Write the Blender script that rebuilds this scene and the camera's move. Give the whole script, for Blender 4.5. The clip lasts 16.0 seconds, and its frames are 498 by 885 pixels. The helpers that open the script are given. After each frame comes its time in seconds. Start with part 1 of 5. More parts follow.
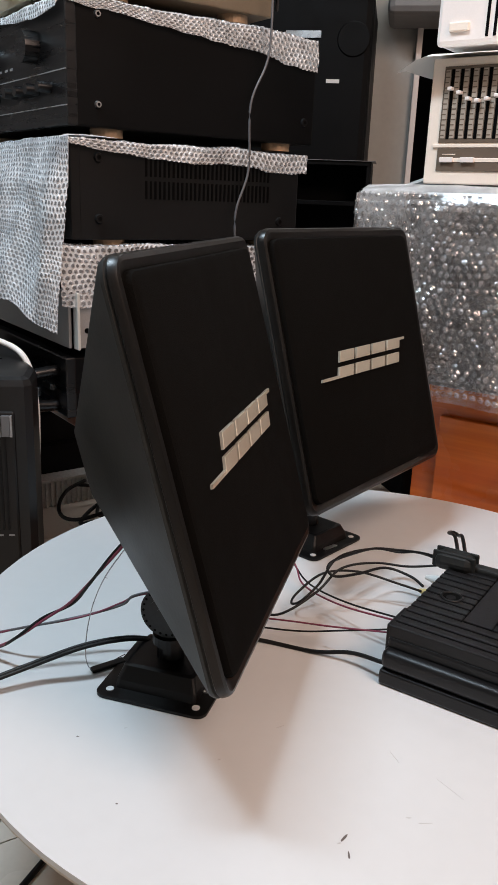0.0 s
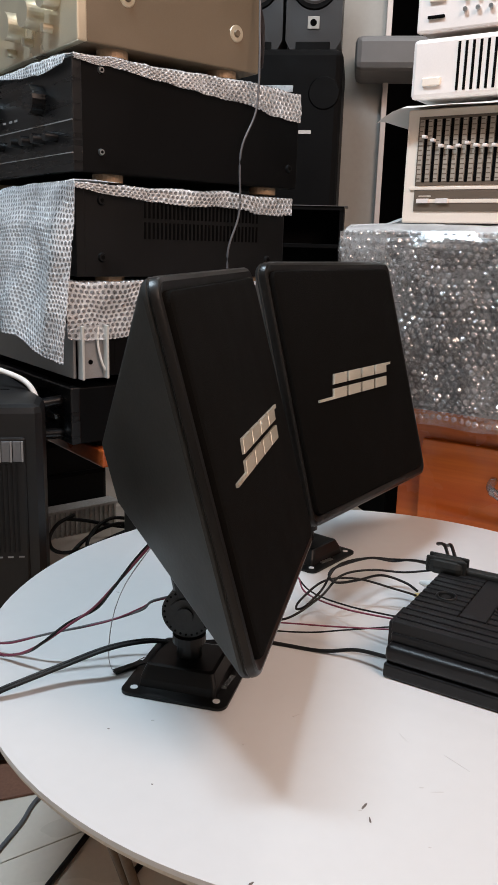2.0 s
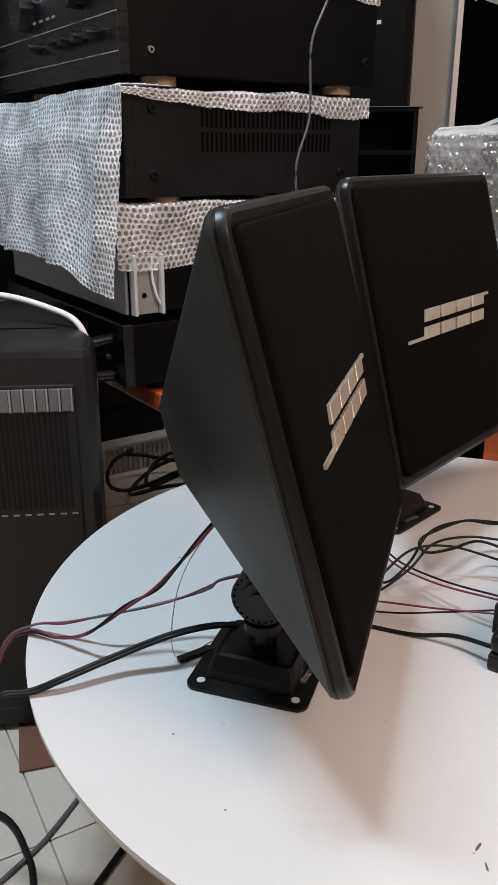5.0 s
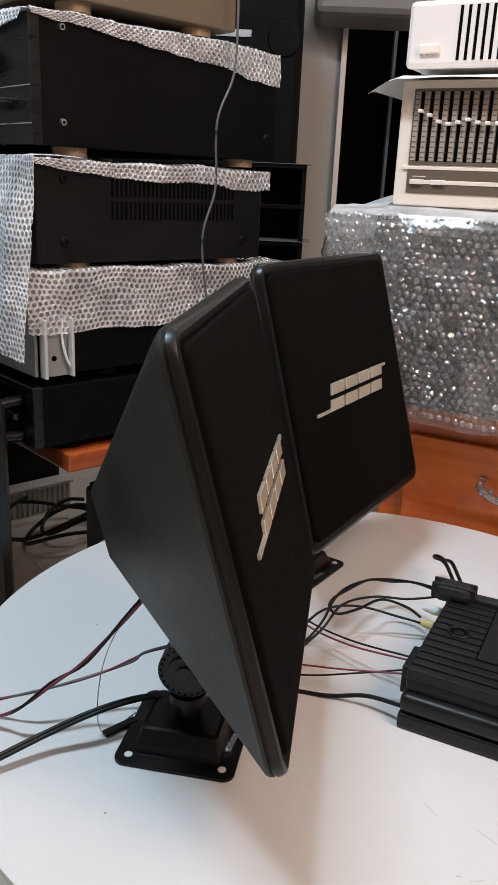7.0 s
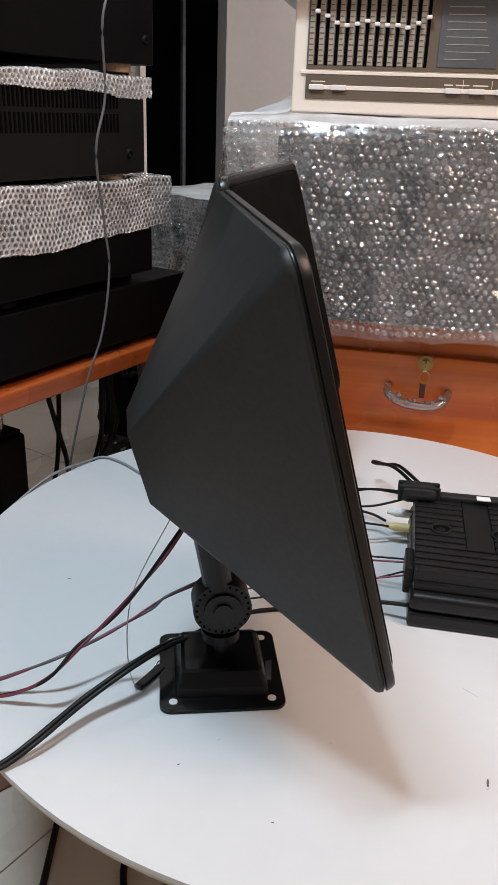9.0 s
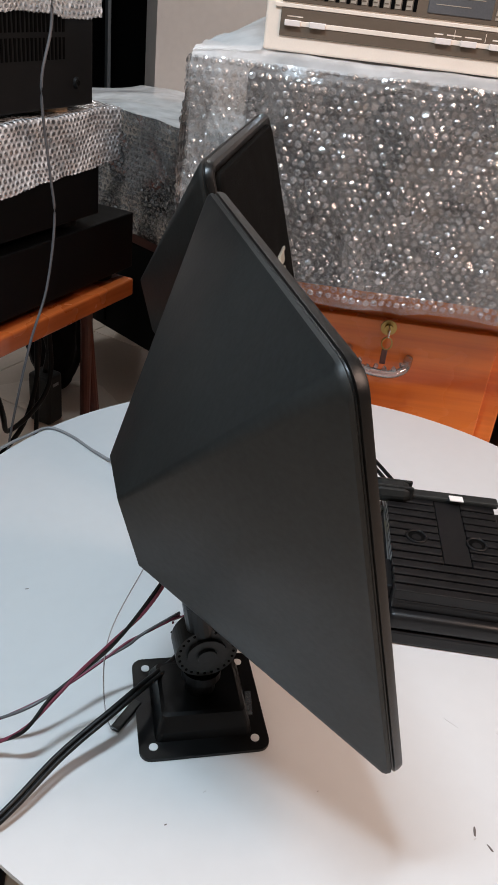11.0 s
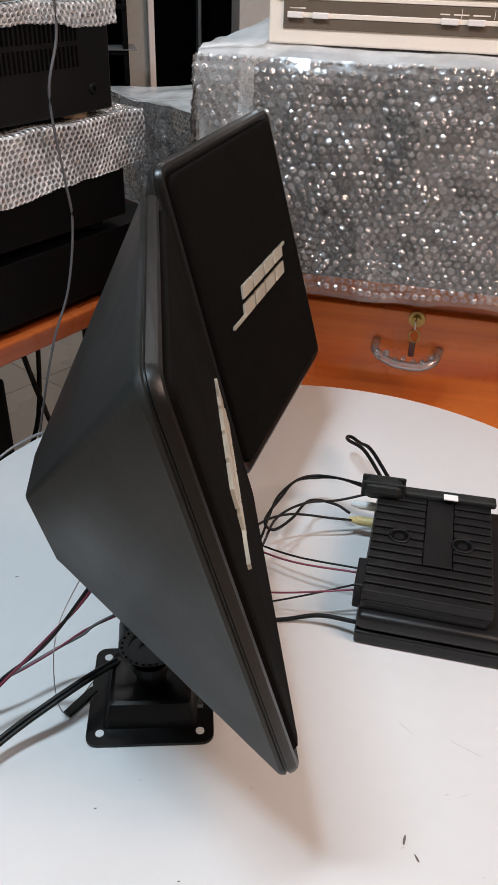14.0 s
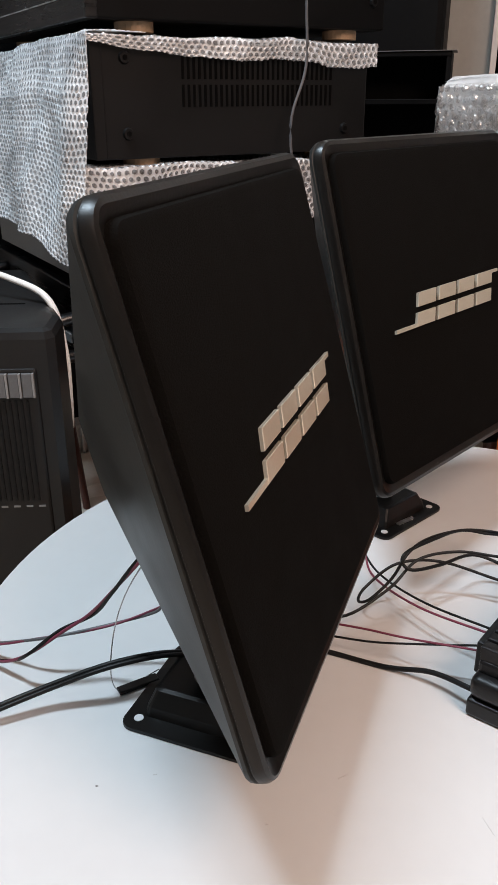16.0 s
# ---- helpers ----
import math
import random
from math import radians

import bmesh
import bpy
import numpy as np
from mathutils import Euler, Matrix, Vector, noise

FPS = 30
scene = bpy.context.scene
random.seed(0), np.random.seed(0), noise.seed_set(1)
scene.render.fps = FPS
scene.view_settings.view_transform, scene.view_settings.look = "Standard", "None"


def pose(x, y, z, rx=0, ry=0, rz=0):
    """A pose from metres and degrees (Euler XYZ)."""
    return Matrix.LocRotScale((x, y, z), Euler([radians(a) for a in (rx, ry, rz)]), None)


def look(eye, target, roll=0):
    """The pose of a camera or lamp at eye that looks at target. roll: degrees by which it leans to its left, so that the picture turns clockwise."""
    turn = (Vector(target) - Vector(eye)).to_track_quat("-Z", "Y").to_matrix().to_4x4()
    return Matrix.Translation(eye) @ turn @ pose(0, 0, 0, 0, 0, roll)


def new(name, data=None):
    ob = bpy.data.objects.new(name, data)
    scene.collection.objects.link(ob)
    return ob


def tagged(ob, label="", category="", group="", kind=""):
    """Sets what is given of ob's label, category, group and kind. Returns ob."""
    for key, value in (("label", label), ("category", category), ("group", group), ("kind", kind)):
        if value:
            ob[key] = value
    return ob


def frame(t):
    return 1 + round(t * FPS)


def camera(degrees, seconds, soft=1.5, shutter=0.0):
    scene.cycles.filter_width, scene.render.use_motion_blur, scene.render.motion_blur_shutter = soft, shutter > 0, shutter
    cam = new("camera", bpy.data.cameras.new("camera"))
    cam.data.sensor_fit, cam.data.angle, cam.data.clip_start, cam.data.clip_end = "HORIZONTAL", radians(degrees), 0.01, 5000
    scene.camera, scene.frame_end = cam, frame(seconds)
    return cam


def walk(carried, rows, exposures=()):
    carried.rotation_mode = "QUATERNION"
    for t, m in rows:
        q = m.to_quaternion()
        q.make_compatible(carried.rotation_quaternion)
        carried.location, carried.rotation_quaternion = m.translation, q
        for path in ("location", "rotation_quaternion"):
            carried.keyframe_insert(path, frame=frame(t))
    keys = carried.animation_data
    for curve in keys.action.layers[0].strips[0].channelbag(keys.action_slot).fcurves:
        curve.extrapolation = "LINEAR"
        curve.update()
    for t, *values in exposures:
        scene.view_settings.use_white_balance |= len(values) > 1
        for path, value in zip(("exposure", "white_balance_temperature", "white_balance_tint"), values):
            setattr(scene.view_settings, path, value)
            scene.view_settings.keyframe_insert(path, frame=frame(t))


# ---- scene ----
cam = camera(34.7, 16.0)
PATH = [
    (0, (0.294, 0.206, 1.126), (-0.014, 2.092, 0.535), 2.2),
    (0.5, (0.282, 0.121, 1.128), (-0.007, 2.031, 0.611), 1.3),
    (1, (0.285, 0.08, 1.151), (0.024, 2.009, 0.693), 1.8),
    (1.5, (0.288, 0.1, 1.134), (0.051, 2.036, 0.691), 2.0),
    (2, (0.268, 0.136, 1.113), (0.028, 2.062, 0.632), 1.7),
    (2.5, (0.253, 0.181, 1.11), (-0.029, 2.079, 0.546), 1.4),
    (3, (0.259, 0.233, 1.109), (-0.104, 2.104, 0.504), 0.9),
    (3.5, (0.251, 0.27, 1.1), (-0.155, 2.102, 0.406), -0.4),
    (5.8, (0.231, 0.201, 1.144), (-0.035, 2.064, 0.467), 1.3),
    (6, (0.232, 0.18, 1.153), (0.008, 2.05, 0.479), 1.8),
    (6.5, (0.23, 0.17, 1.167), (0.078, 2.058, 0.526), 2.5),
    (7, (0.201, 0.231, 1.166), (0.12, 2.133, 0.552), 2.6),
    (7.5, (0.182, 0.237, 1.151), (0.197, 2.135, 0.52), 2.3),
    (8, (0.107, 0.245, 1.143), (0.293, 2.105, 0.434), 0.7),
    (8.5, (0.052, 0.253, 1.149), (0.398, 2.075, 0.401), 1.6),
    (9, (0.022, 0.271, 1.152), (0.47, 2.06, 0.379), 2.1),
    (9.2, (0.007, 0.289, 1.148), (0.506, 2.075, 0.398), 2.0),
    (11.3, (-0.015, 0.384, 1.244), (0.648, 1.952, 0.193), 7.7),
    (11.5, (-0.017, 0.384, 1.254), (0.665, 1.938, 0.197), 8.3),
    (12, (-0.02, 0.374, 1.269), (0.693, 1.925, 0.228), 9.2),
    (12.5, (-0.015, 0.367, 1.267), (0.695, 1.922, 0.23), 9.2),
    (13, (0.005, 0.354, 1.264), (0.673, 1.914, 0.207), 8.2),
    (13.5, (0.057, 0.342, 1.257), (0.587, 1.946, 0.186), 5.2),
    (14, (0.12, 0.347, 1.245), (0.454, 2.009, 0.184), 1.6),
    (14.5, (0.164, 0.323, 1.226), (0.342, 2.047, 0.228), -0.2),
    (14.9, (0.183, 0.31, 1.196), (0.181, 2.102, 0.308), 0.8),
    (15, (0.202, 0.314, 1.19), (0.111, 2.106, 0.306), 0.5),
    (15.5, (0.245, 0.334, 1.144), (-0.056, 2.117, 0.29), 1.4),
    (16, (0.279, 0.356, 1.126), (-0.181, 2.133, 0.332), -0.3),
]
walk(cam, [(t, look(eye, target, roll)) for t, eye, target, roll in PATH], exposures=((0, 0.0), (14.6, 0.0), (15.4, 0.07), (16, 0.14)))

# ---- world and light ----
world = bpy.data.worlds.new("room_dark")
scene.world = world
world.use_nodes = True
world.node_tree.nodes["Background"].inputs[0].default_value = (0.75, 0.8, 0.9, 1)
world.node_tree.nodes["Background"].inputs[1].default_value = 0.07
scene.view_settings.exposure = 0.0


def area_lamp(name, eye, target, sx, sy, power, colour):
    d = bpy.data.lights.new(name, "AREA")
    d.shape, d.size, d.size_y, d.energy, d.color = "RECTANGLE", sx, sy, power, colour
    ob = new(name, d)
    ob.matrix_world = look(eye, target)
    return ob


area_lamp("ceiling_tube_or_fill", (-0.30, 0.72, 2.52), (-0.30, 0.721, 0), 0.5, 0.12, 30.5, (0.69, 0.85, 0.985))
area_lamp("ceiling_tube_or_fill", (1.20, 0.05, 2.48), (0.48, 1.10, 1.0), 0.8, 1.4, 45, (1.0, 0.725, 0.60))
# added fill with no known source, washes the back wall and the parcel
area_lamp("ceiling_tube_or_fill", (0.35, 2.55, 2.62), (0.35, 2.551, 0), 1.0, 0.15, 8, (0.95, 0.97, 1.0))

# ---- materials ----


def mat(name, colour, rough=0.5, metal=0.0, var=0.15, scale=60.0, bump=0.05, spec=0.5, coat=0.0, stretch=(1, 1, 1), rvar=0.12):
    """A surface with mottling at two scales, uneven gloss and a fine relief."""
    m = bpy.data.materials.new(name)
    m.use_nodes = True
    nt = m.node_tree
    n, l = nt.nodes, nt.links
    b = n["Principled BSDF"]
    tc = n.new("ShaderNodeTexCoord")
    mp = n.new("ShaderNodeMapping")
    mp.inputs["Scale"].default_value = stretch
    l.new(tc.outputs["Object"], mp.inputs[0])
    fine, broad = n.new("ShaderNodeTexNoise"), n.new("ShaderNodeTexNoise")
    fine.inputs["Scale"].default_value, fine.inputs["Detail"].default_value = scale * 8, 4
    broad.inputs["Scale"].default_value, broad.inputs["Detail"].default_value = scale / 5, 3
    l.new(mp.outputs[0], fine.inputs["Vector"])
    l.new(mp.outputs[0], broad.inputs["Vector"])
    add = n.new("ShaderNodeMath")
    add.operation = "ADD"
    l.new(fine.outputs[0], add.inputs[0])
    l.new(broad.outputs[0], add.inputs[1])
    r = n.new("ShaderNodeMapRange")
    r.inputs[1].default_value, r.inputs[2].default_value = 0.6, 1.4
    r.inputs[3].default_value, r.inputs[4].default_value = 1 - var, 1 + var
    l.new(add.outputs[0], r.inputs[0])
    mix = n.new("ShaderNodeVectorMath")
    mix.operation = "SCALE"
    mix.inputs[0].default_value = colour
    l.new(r.outputs[0], mix.inputs["Scale"])
    l.new(mix.outputs[0], b.inputs["Base Color"])
    rr = n.new("ShaderNodeMapRange")
    rr.interpolation_type = "SMOOTHSTEP"
    rr.inputs[1].default_value, rr.inputs[2].default_value = 0.1, 0.9
    rr.inputs[3].default_value, rr.inputs[4].default_value = max(0.02, rough - rvar), min(1, rough + rvar)
    l.new(broad.outputs[0], rr.inputs[0])
    l.new(rr.outputs[0], b.inputs["Roughness"])
    b.inputs["Metallic"].default_value = metal
    b.inputs["Specular IOR Level"].default_value = spec
    b.inputs["Coat Weight"].default_value = coat
    if bump:
        bp = n.new("ShaderNodeBump")
        bp.inputs["Strength"].default_value, bp.inputs["Distance"].default_value = bump, 0.001
        l.new(fine.outputs[0], bp.inputs["Height"])
        l.new(bp.outputs[0], b.inputs["Normal"])
    return m


def wood_mat(name, dark, light, rough=0.35, turn=0.0):
    """Varnished timber, with the grain along a level line turned by some degrees."""
    m = mat(name, dark, rough, coat=0.25, spec=0.4, rvar=0.08)
    nt = m.node_tree
    n, l = nt.nodes, nt.links
    b = n["Principled BSDF"]
    tc = n.new("ShaderNodeTexCoord")
    rot, mp = n.new("ShaderNodeMapping"), n.new("ShaderNodeMapping")
    rot.inputs["Rotation"].default_value = (0, 0, radians(-turn))
    mp.inputs["Scale"].default_value = (0.9, 14, 26)
    l.new(tc.outputs["Object"], rot.inputs[0])
    l.new(rot.outputs[0], mp.inputs[0])
    w, streak, both = n.new("ShaderNodeTexNoise"), n.new("ShaderNodeTexNoise"), n.new("ShaderNodeMath")
    w.inputs["Scale"].default_value, w.inputs["Detail"].default_value, w.inputs["Distortion"].default_value = 1.2, 5, 0.25
    streak.inputs["Scale"].default_value, streak.inputs["Detail"].default_value = 6.0, 3
    l.new(mp.outputs[0], w.inputs["Vector"])
    l.new(mp.outputs[0], streak.inputs["Vector"])
    both.operation = "MULTIPLY_ADD"
    both.inputs[1].default_value, both.inputs[2].default_value = 0.35, -0.175
    l.new(streak.outputs[0], both.inputs[0])
    add = n.new("ShaderNodeMath")
    l.new(w.outputs[0], add.inputs[0])
    l.new(both.outputs[0], add.inputs[1])
    ramp = n.new("ShaderNodeValToRGB")
    ramp.color_ramp.elements[0].position, ramp.color_ramp.elements[0].color = 0.3, (*dark, 1)
    ramp.color_ramp.elements[1].position, ramp.color_ramp.elements[1].color = 0.7, (*light, 1)
    l.new(add.outputs[0], ramp.inputs[0])
    l.new(ramp.outputs[0], b.inputs["Base Color"])
    return m


def film_mat(name, milk, tint=(0.9, 0.9, 0.9), rough=0.12, clear=0.93, island=False, gloss=0.06, sheen=1.0):
    """Clear plastic film: see-through with a milky share, and a gloss that grows at grazing angles."""
    m = bpy.data.materials.new(name)
    m.use_nodes = True
    nt = m.node_tree
    n, l = nt.nodes, nt.links
    n.remove(n["Principled BSDF"])
    no = n.new("ShaderNodeTexNoise")
    no.inputs["Scale"].default_value, no.inputs["Detail"].default_value = 22, 4
    tc = n.new("ShaderNodeTexCoord")
    l.new(tc.outputs["Object"], no.inputs["Vector"])
    r = n.new("ShaderNodeMapRange")
    r.inputs[1].default_value, r.inputs[2].default_value = 0.3, 0.7
    r.inputs[3].default_value, r.inputs[4].default_value = milk * 0.6, min(1.0, milk * 1.4)
    if island:
        geo, sq = n.new("ShaderNodeNewGeometry"), n.new("ShaderNodeMath")
        sq.operation = "POWER"
        sq.inputs[1].default_value = 2.0
        l.new(geo.outputs["Random Per Island"], sq.inputs[0])
        r.inputs[1].default_value, r.inputs[2].default_value = 0.0, 1.0
        r.inputs[3].default_value, r.inputs[4].default_value = milk * 0.4, min(1.0, milk * 2.4)
        l.new(sq.outputs[0], r.inputs[0])
    else:
        l.new(no.outputs[0], r.inputs[0])
    tr, df, gl = n.new("ShaderNodeBsdfTransparent"), n.new("ShaderNodeBsdfDiffuse"), n.new("ShaderNodeBsdfGlossy")
    tr.inputs[0].default_value = (clear, clear, clear, 1)
    df.inputs[0].default_value = (*tint, 1)
    gl.inputs["Roughness"].default_value = rough
    fr = n.new("ShaderNodeFresnel")
    fr.inputs[0].default_value = 1.55
    a, b = n.new("ShaderNodeMixShader"), n.new("ShaderNodeMixShader")
    l.new(r.outputs[0], a.inputs[0])
    l.new(tr.outputs[0], a.inputs[1])
    l.new(df.outputs[0], a.inputs[2])
    ad = n.new("ShaderNodeMath")
    ad.use_clamp = True
    ad.operation = "MULTIPLY_ADD"
    ad.inputs[1].default_value, ad.inputs[2].default_value = sheen, gloss
    l.new(fr.outputs[0], ad.inputs[0])
    l.new(ad.outputs[0], b.inputs[0])
    l.new(a.outputs[0], b.inputs[1])
    l.new(gl.outputs[0], b.inputs[2])
    l.new(b.outputs[0], n["Material Output"].inputs[0])
    return m


M_WHITE_TOP = mat("white_laminate", (0.605, 0.61, 0.61), 0.44, var=0.02, scale=8, bump=0.01, rvar=0.06)
M_EDGE = mat("worn_edge_band", (0.55, 0.50, 0.42), 0.6, var=0.2, scale=40)
M_CHIP = mat("exposed_board", (0.12, 0.10, 0.09), 0.8)
M_ABS = mat("black_moulded_plastic", (0.0128, 0.0143, 0.0139), 0.48, var=0.5, scale=30, bump=0.10, spec=0.38, rvar=0.2)
M_BEZEL = mat("black_satin_bezel", (0.0050, 0.0047, 0.0044), 0.34, var=0.15, scale=60, bump=0.08, spec=0.36, rvar=0.05)
M_GRILLE = mat("black_grille_cloth", (0.0042, 0.0039, 0.0035), 0.9, var=0.2, scale=120, bump=0.4, spec=0.05)
M_LOGO = mat("champagne_metal", (0.62, 0.58, 0.48), 0.38, metal=0.55, var=0.06, scale=80, bump=0.02)
M_STEEL = mat("black_painted_steel", (0.003, 0.003, 0.003), 0.34, var=0.15, scale=60, bump=0.04, spec=0.28)
M_AMP = mat("black_cast_aluminium", (0.0055, 0.0055, 0.006), 0.38, var=0.25, scale=90, bump=0.18, spec=0.34)
M_RUBBER = mat("black_cable_sheath", (0.004, 0.004, 0.004), 0.5, spec=0.3)
M_RED = mat("dark_red_wire", (0.17, 0.028, 0.055), 0.45)
M_GREY_WIRE = mat("grey_wire", (0.25, 0.25, 0.25), 0.45)
M_DARK_WIRE = mat("dark_grey_wire", (0.10, 0.10, 0.105), 0.4)
M_SIDE = mat("dark_ribbed_plastic", (0.0075, 0.0065, 0.006), 0.45, var=0.3, scale=30, bump=0.1, spec=0.35, stretch=(6, 6, 0.4))
M_TAB = mat("silver_grey_tab", (0.12, 0.124, 0.13), 0.4)
M_BROWN_WIRE = mat("brown_black_wire", (0.022, 0.014, 0.013), 0.4)
M_WHITE_WIRE = mat("white_cable", (0.75, 0.74, 0.70), 0.4)
M_YELLOW = mat("yellow_plug", (0.58, 0.46, 0.20), 0.4)
M_BRASS = mat("brass", (0.50, 0.33, 0.11), 0.30, metal=0.9)
M_FOOT = mat("dull_copper_foot", (0.34, 0.23, 0.14), 0.5, metal=0.4)
M_CHROME = mat("bright_metal", (0.62, 0.62, 0.62), 0.25, metal=1.0, var=0.05)
M_BLACK = mat("black_sheet_metal", (0.002, 0.002, 0.0022), 0.5, var=0.2, scale=70, bump=0.06, spec=0.11)
M_BLACK_B = mat("charcoal_sheet_metal", (0.0065, 0.0065, 0.0068), 0.5, var=0.2, scale=70, bump=0.08, spec=0.18)
M_PANEL_BLACK = mat("black_brushed_panel", (0.004, 0.004, 0.0045), 0.3, var=0.2, scale=40, stretch=(1, 1, 14))
M_GOLD = mat("champagne_painted_metal", (0.165, 0.125, 0.082), 0.42, metal=0.25, var=0.06, scale=70, bump=0.06)
M_GOLD_FACE = mat("champagne_aluminium", (0.62, 0.54, 0.40), 0.33, metal=0.6, var=0.05, scale=70)
M_SILVER = mat("silver_painted_panel", (0.93, 0.82, 0.71), 0.42, metal=0.08, var=0.03, scale=60, bump=0.02)
M_SILVER_W = mat("pale_silver_panel", (0.88, 0.81, 0.77), 0.40, metal=0.08, var=0.03, scale=60, bump=0.02)
M_EQ_DARK = mat("bronze_grey_panel", (0.135, 0.100, 0.072), 0.5, var=0.08, scale=60)
M_EQ_LIGHT = mat("beige_scale_strip", (0.40, 0.34, 0.28), 0.5, var=0.05)
M_SLOT = mat("black_slot", (0.002, 0.002, 0.002), 0.8, spec=0.05)
M_WOOD = wood_mat("varnished_orange_wood", (0.54, 0.100, 0.016), (0.80, 0.205, 0.036), 0.26, -25.8)
M_WOOD_EDGE = wood_mat("varnished_brown_wood", (0.27, 0.048, 0.011), (0.46, 0.10, 0.022), 0.28, 45.0)
M_BEAM = mat("grey_duct", (0.20, 0.20, 0.20), 0.5)
M_LEG_METAL = mat("brown_enamelled_rod", (0.07, 0.045, 0.025), 0.4, var=0.3, scale=40, spec=0.4)
M_BROWN_SHEET = mat("matte_brown", (0.17, 0.075, 0.045), 0.75, var=0.25, scale=30, bump=0.05)
M_LEG = mat("dark_brown_leg", (0.075, 0.020, 0.013), 0.4, var=0.3, scale=30)
M_TROLLEY = mat("black_textured_plastic", (0.0085, 0.0085, 0.0088), 0.42, var=0.25, scale=40, bump=0.12, spec=0.38)
M_MONITOR = mat("dark_grey_vinyl", (0.030, 0.031, 0.033), 0.5, var=0.1, scale=50)
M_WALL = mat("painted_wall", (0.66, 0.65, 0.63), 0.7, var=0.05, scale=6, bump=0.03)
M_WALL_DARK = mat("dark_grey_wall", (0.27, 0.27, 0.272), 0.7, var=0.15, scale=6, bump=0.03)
M_CEIL = mat("painted_ceiling", (0.7, 0.7, 0.68), 0.8, var=0.04, scale=6)
M_PANEL = mat("pale_grey_panel", (0.50, 0.50, 0.47), 0.4, var=0.06, scale=8)
# near black, so the doorway's darkness lies in the colour of its walls
M_DARK = mat("doorway_darkness", (0.003, 0.003, 0.003), 0.9, spec=0.05)
M_TILE = mat("pale_floor_tile", (0.64, 0.565, 0.485), 0.25, var=0.05, scale=14, bump=0.01)
M_GROUT = mat("floor_grout", (0.36, 0.33, 0.29), 0.9, var=0.2, scale=80)
M_WRAP = film_mat("milky_bubble_wrap_film", 0.70, (0.80, 0.82, 0.84), 0.26, gloss=0.04, sheen=0.45)
M_DOME = film_mat("milky_bubble", 0.24, (0.72, 0.75, 0.78), 0.15, gloss=0.05, sheen=0.6)
M_WRAP_CLEAR = film_mat("clear_bubble_wrap_film", 0.09, rough=0.16, gloss=0.08, sheen=0.8)
M_CLEAR_RING = film_mat("clear_bubble_rim", 0.13, (0.90, 0.86, 0.84), island=True, gloss=0.19, rough=0.19)
M_DOME_GLINT = film_mat("shiny_bubble", 0.09, (0.90, 0.86, 0.84), island=True, gloss=0.20, rough=0.17)
M_HAZE = film_mat("hazy_plastic_film", 0.44, (0.82, 0.84, 0.85), 0.45, gloss=0.02, sheen=0.3)
M_FOIL = mat("dull_grey_film", (0.135, 0.127, 0.122), 0.45, metal=0.1, var=0.55, scale=26, bump=0.6)
M_SLEEVE = mat("grey_sleeve", (0.60, 0.60, 0.58), 0.6, var=0.25, scale=20, bump=0.1)
M_PAPER = mat("white_paper", (0.8, 0.79, 0.76), 0.7, var=0.03)
M_GLASSY = film_mat("clear_acrylic", 0.14, gloss=0.14, rough=0.1)
M_SCRATCH = mat("grey_scratch", (0.52, 0.51, 0.50), 0.7)
M_LED = bpy.data.materials.new("green_indicator")
M_LED.use_nodes = True
M_LED.node_tree.nodes["Principled BSDF"].inputs["Base Color"].default_value = (0.2, 0.7, 0.1, 1)
M_LED.node_tree.nodes["Principled BSDF"].inputs["Emission Color"].default_value = (0.4, 1, 0.2, 1)
M_LED.node_tree.nodes["Principled BSDF"].inputs["Emission Strength"].default_value = 0.06

W_CLEAR = (M_WRAP_CLEAR, M_CLEAR_RING, M_DOME_GLINT)

# ---- mesh helpers ----


def thing(name, at, label, category, group="", kind=""):
    ob = new(name)
    ob.empty_display_size = 0.02
    ob.location = at
    return tagged(ob, label, category, group, kind)


def part(name, bm, material, parent=None, label="", smooth=False):
    """Links a bmesh, given in world places, as one mesh object under a thing or part."""
    off = Vector((0, 0, 0))
    p = parent
    while p is not None:
        off += p.location
        p = p.parent
    bmesh.ops.translate(bm, verts=bm.verts, vec=-off)
    if not isinstance(material, tuple):
        bmesh.ops.recalc_face_normals(bm, faces=bm.faces)
    me = bpy.data.meshes.new(name)
    bm.to_mesh(me)
    bm.free()
    for m in material if isinstance(material, tuple) else (material,):
        me.materials.append(m)
    if smooth:
        me.polygons.foreach_set("use_smooth", [True] * len(me.polygons))
    ob = new(name, me)
    ob.parent = parent
    if label:
        ob["label"] = label
    return ob


def whole(name, bm, material, at, label, category, group="", kind="", smooth=False):
    """A thing that is one mesh, with its origin at the place given."""
    bmesh.ops.translate(bm, verts=bm.verts, vec=-Vector(at))
    ob = part(name, bm, material, None, smooth=smooth)
    ob.location = at
    return tagged(ob, label, category, group, kind)


def box(x, y, z, bevel=0.0, F=None, bm=None, segs=2):
    """A box between the pairs x, y, z in the frame F, with rounded edges."""
    tmp = bmesh.new()
    bmesh.ops.create_cube(tmp, size=1)
    for v in tmp.verts:
        v.co = Vector((x[0] + (v.co.x + 0.5) * (x[1] - x[0]), y[0] + (v.co.y + 0.5) * (y[1] - y[0]), z[0] + (v.co.z + 0.5) * (z[1] - z[0])))
    if bevel:
        bmesh.ops.bevel(tmp, geom=tmp.edges[:], offset=bevel, segments=segs, profile=0.5, affect="EDGES")
    if F is not None:
        bmesh.ops.transform(tmp, matrix=F, verts=tmp.verts)
    return tmp if bm is None else join(bm, tmp)


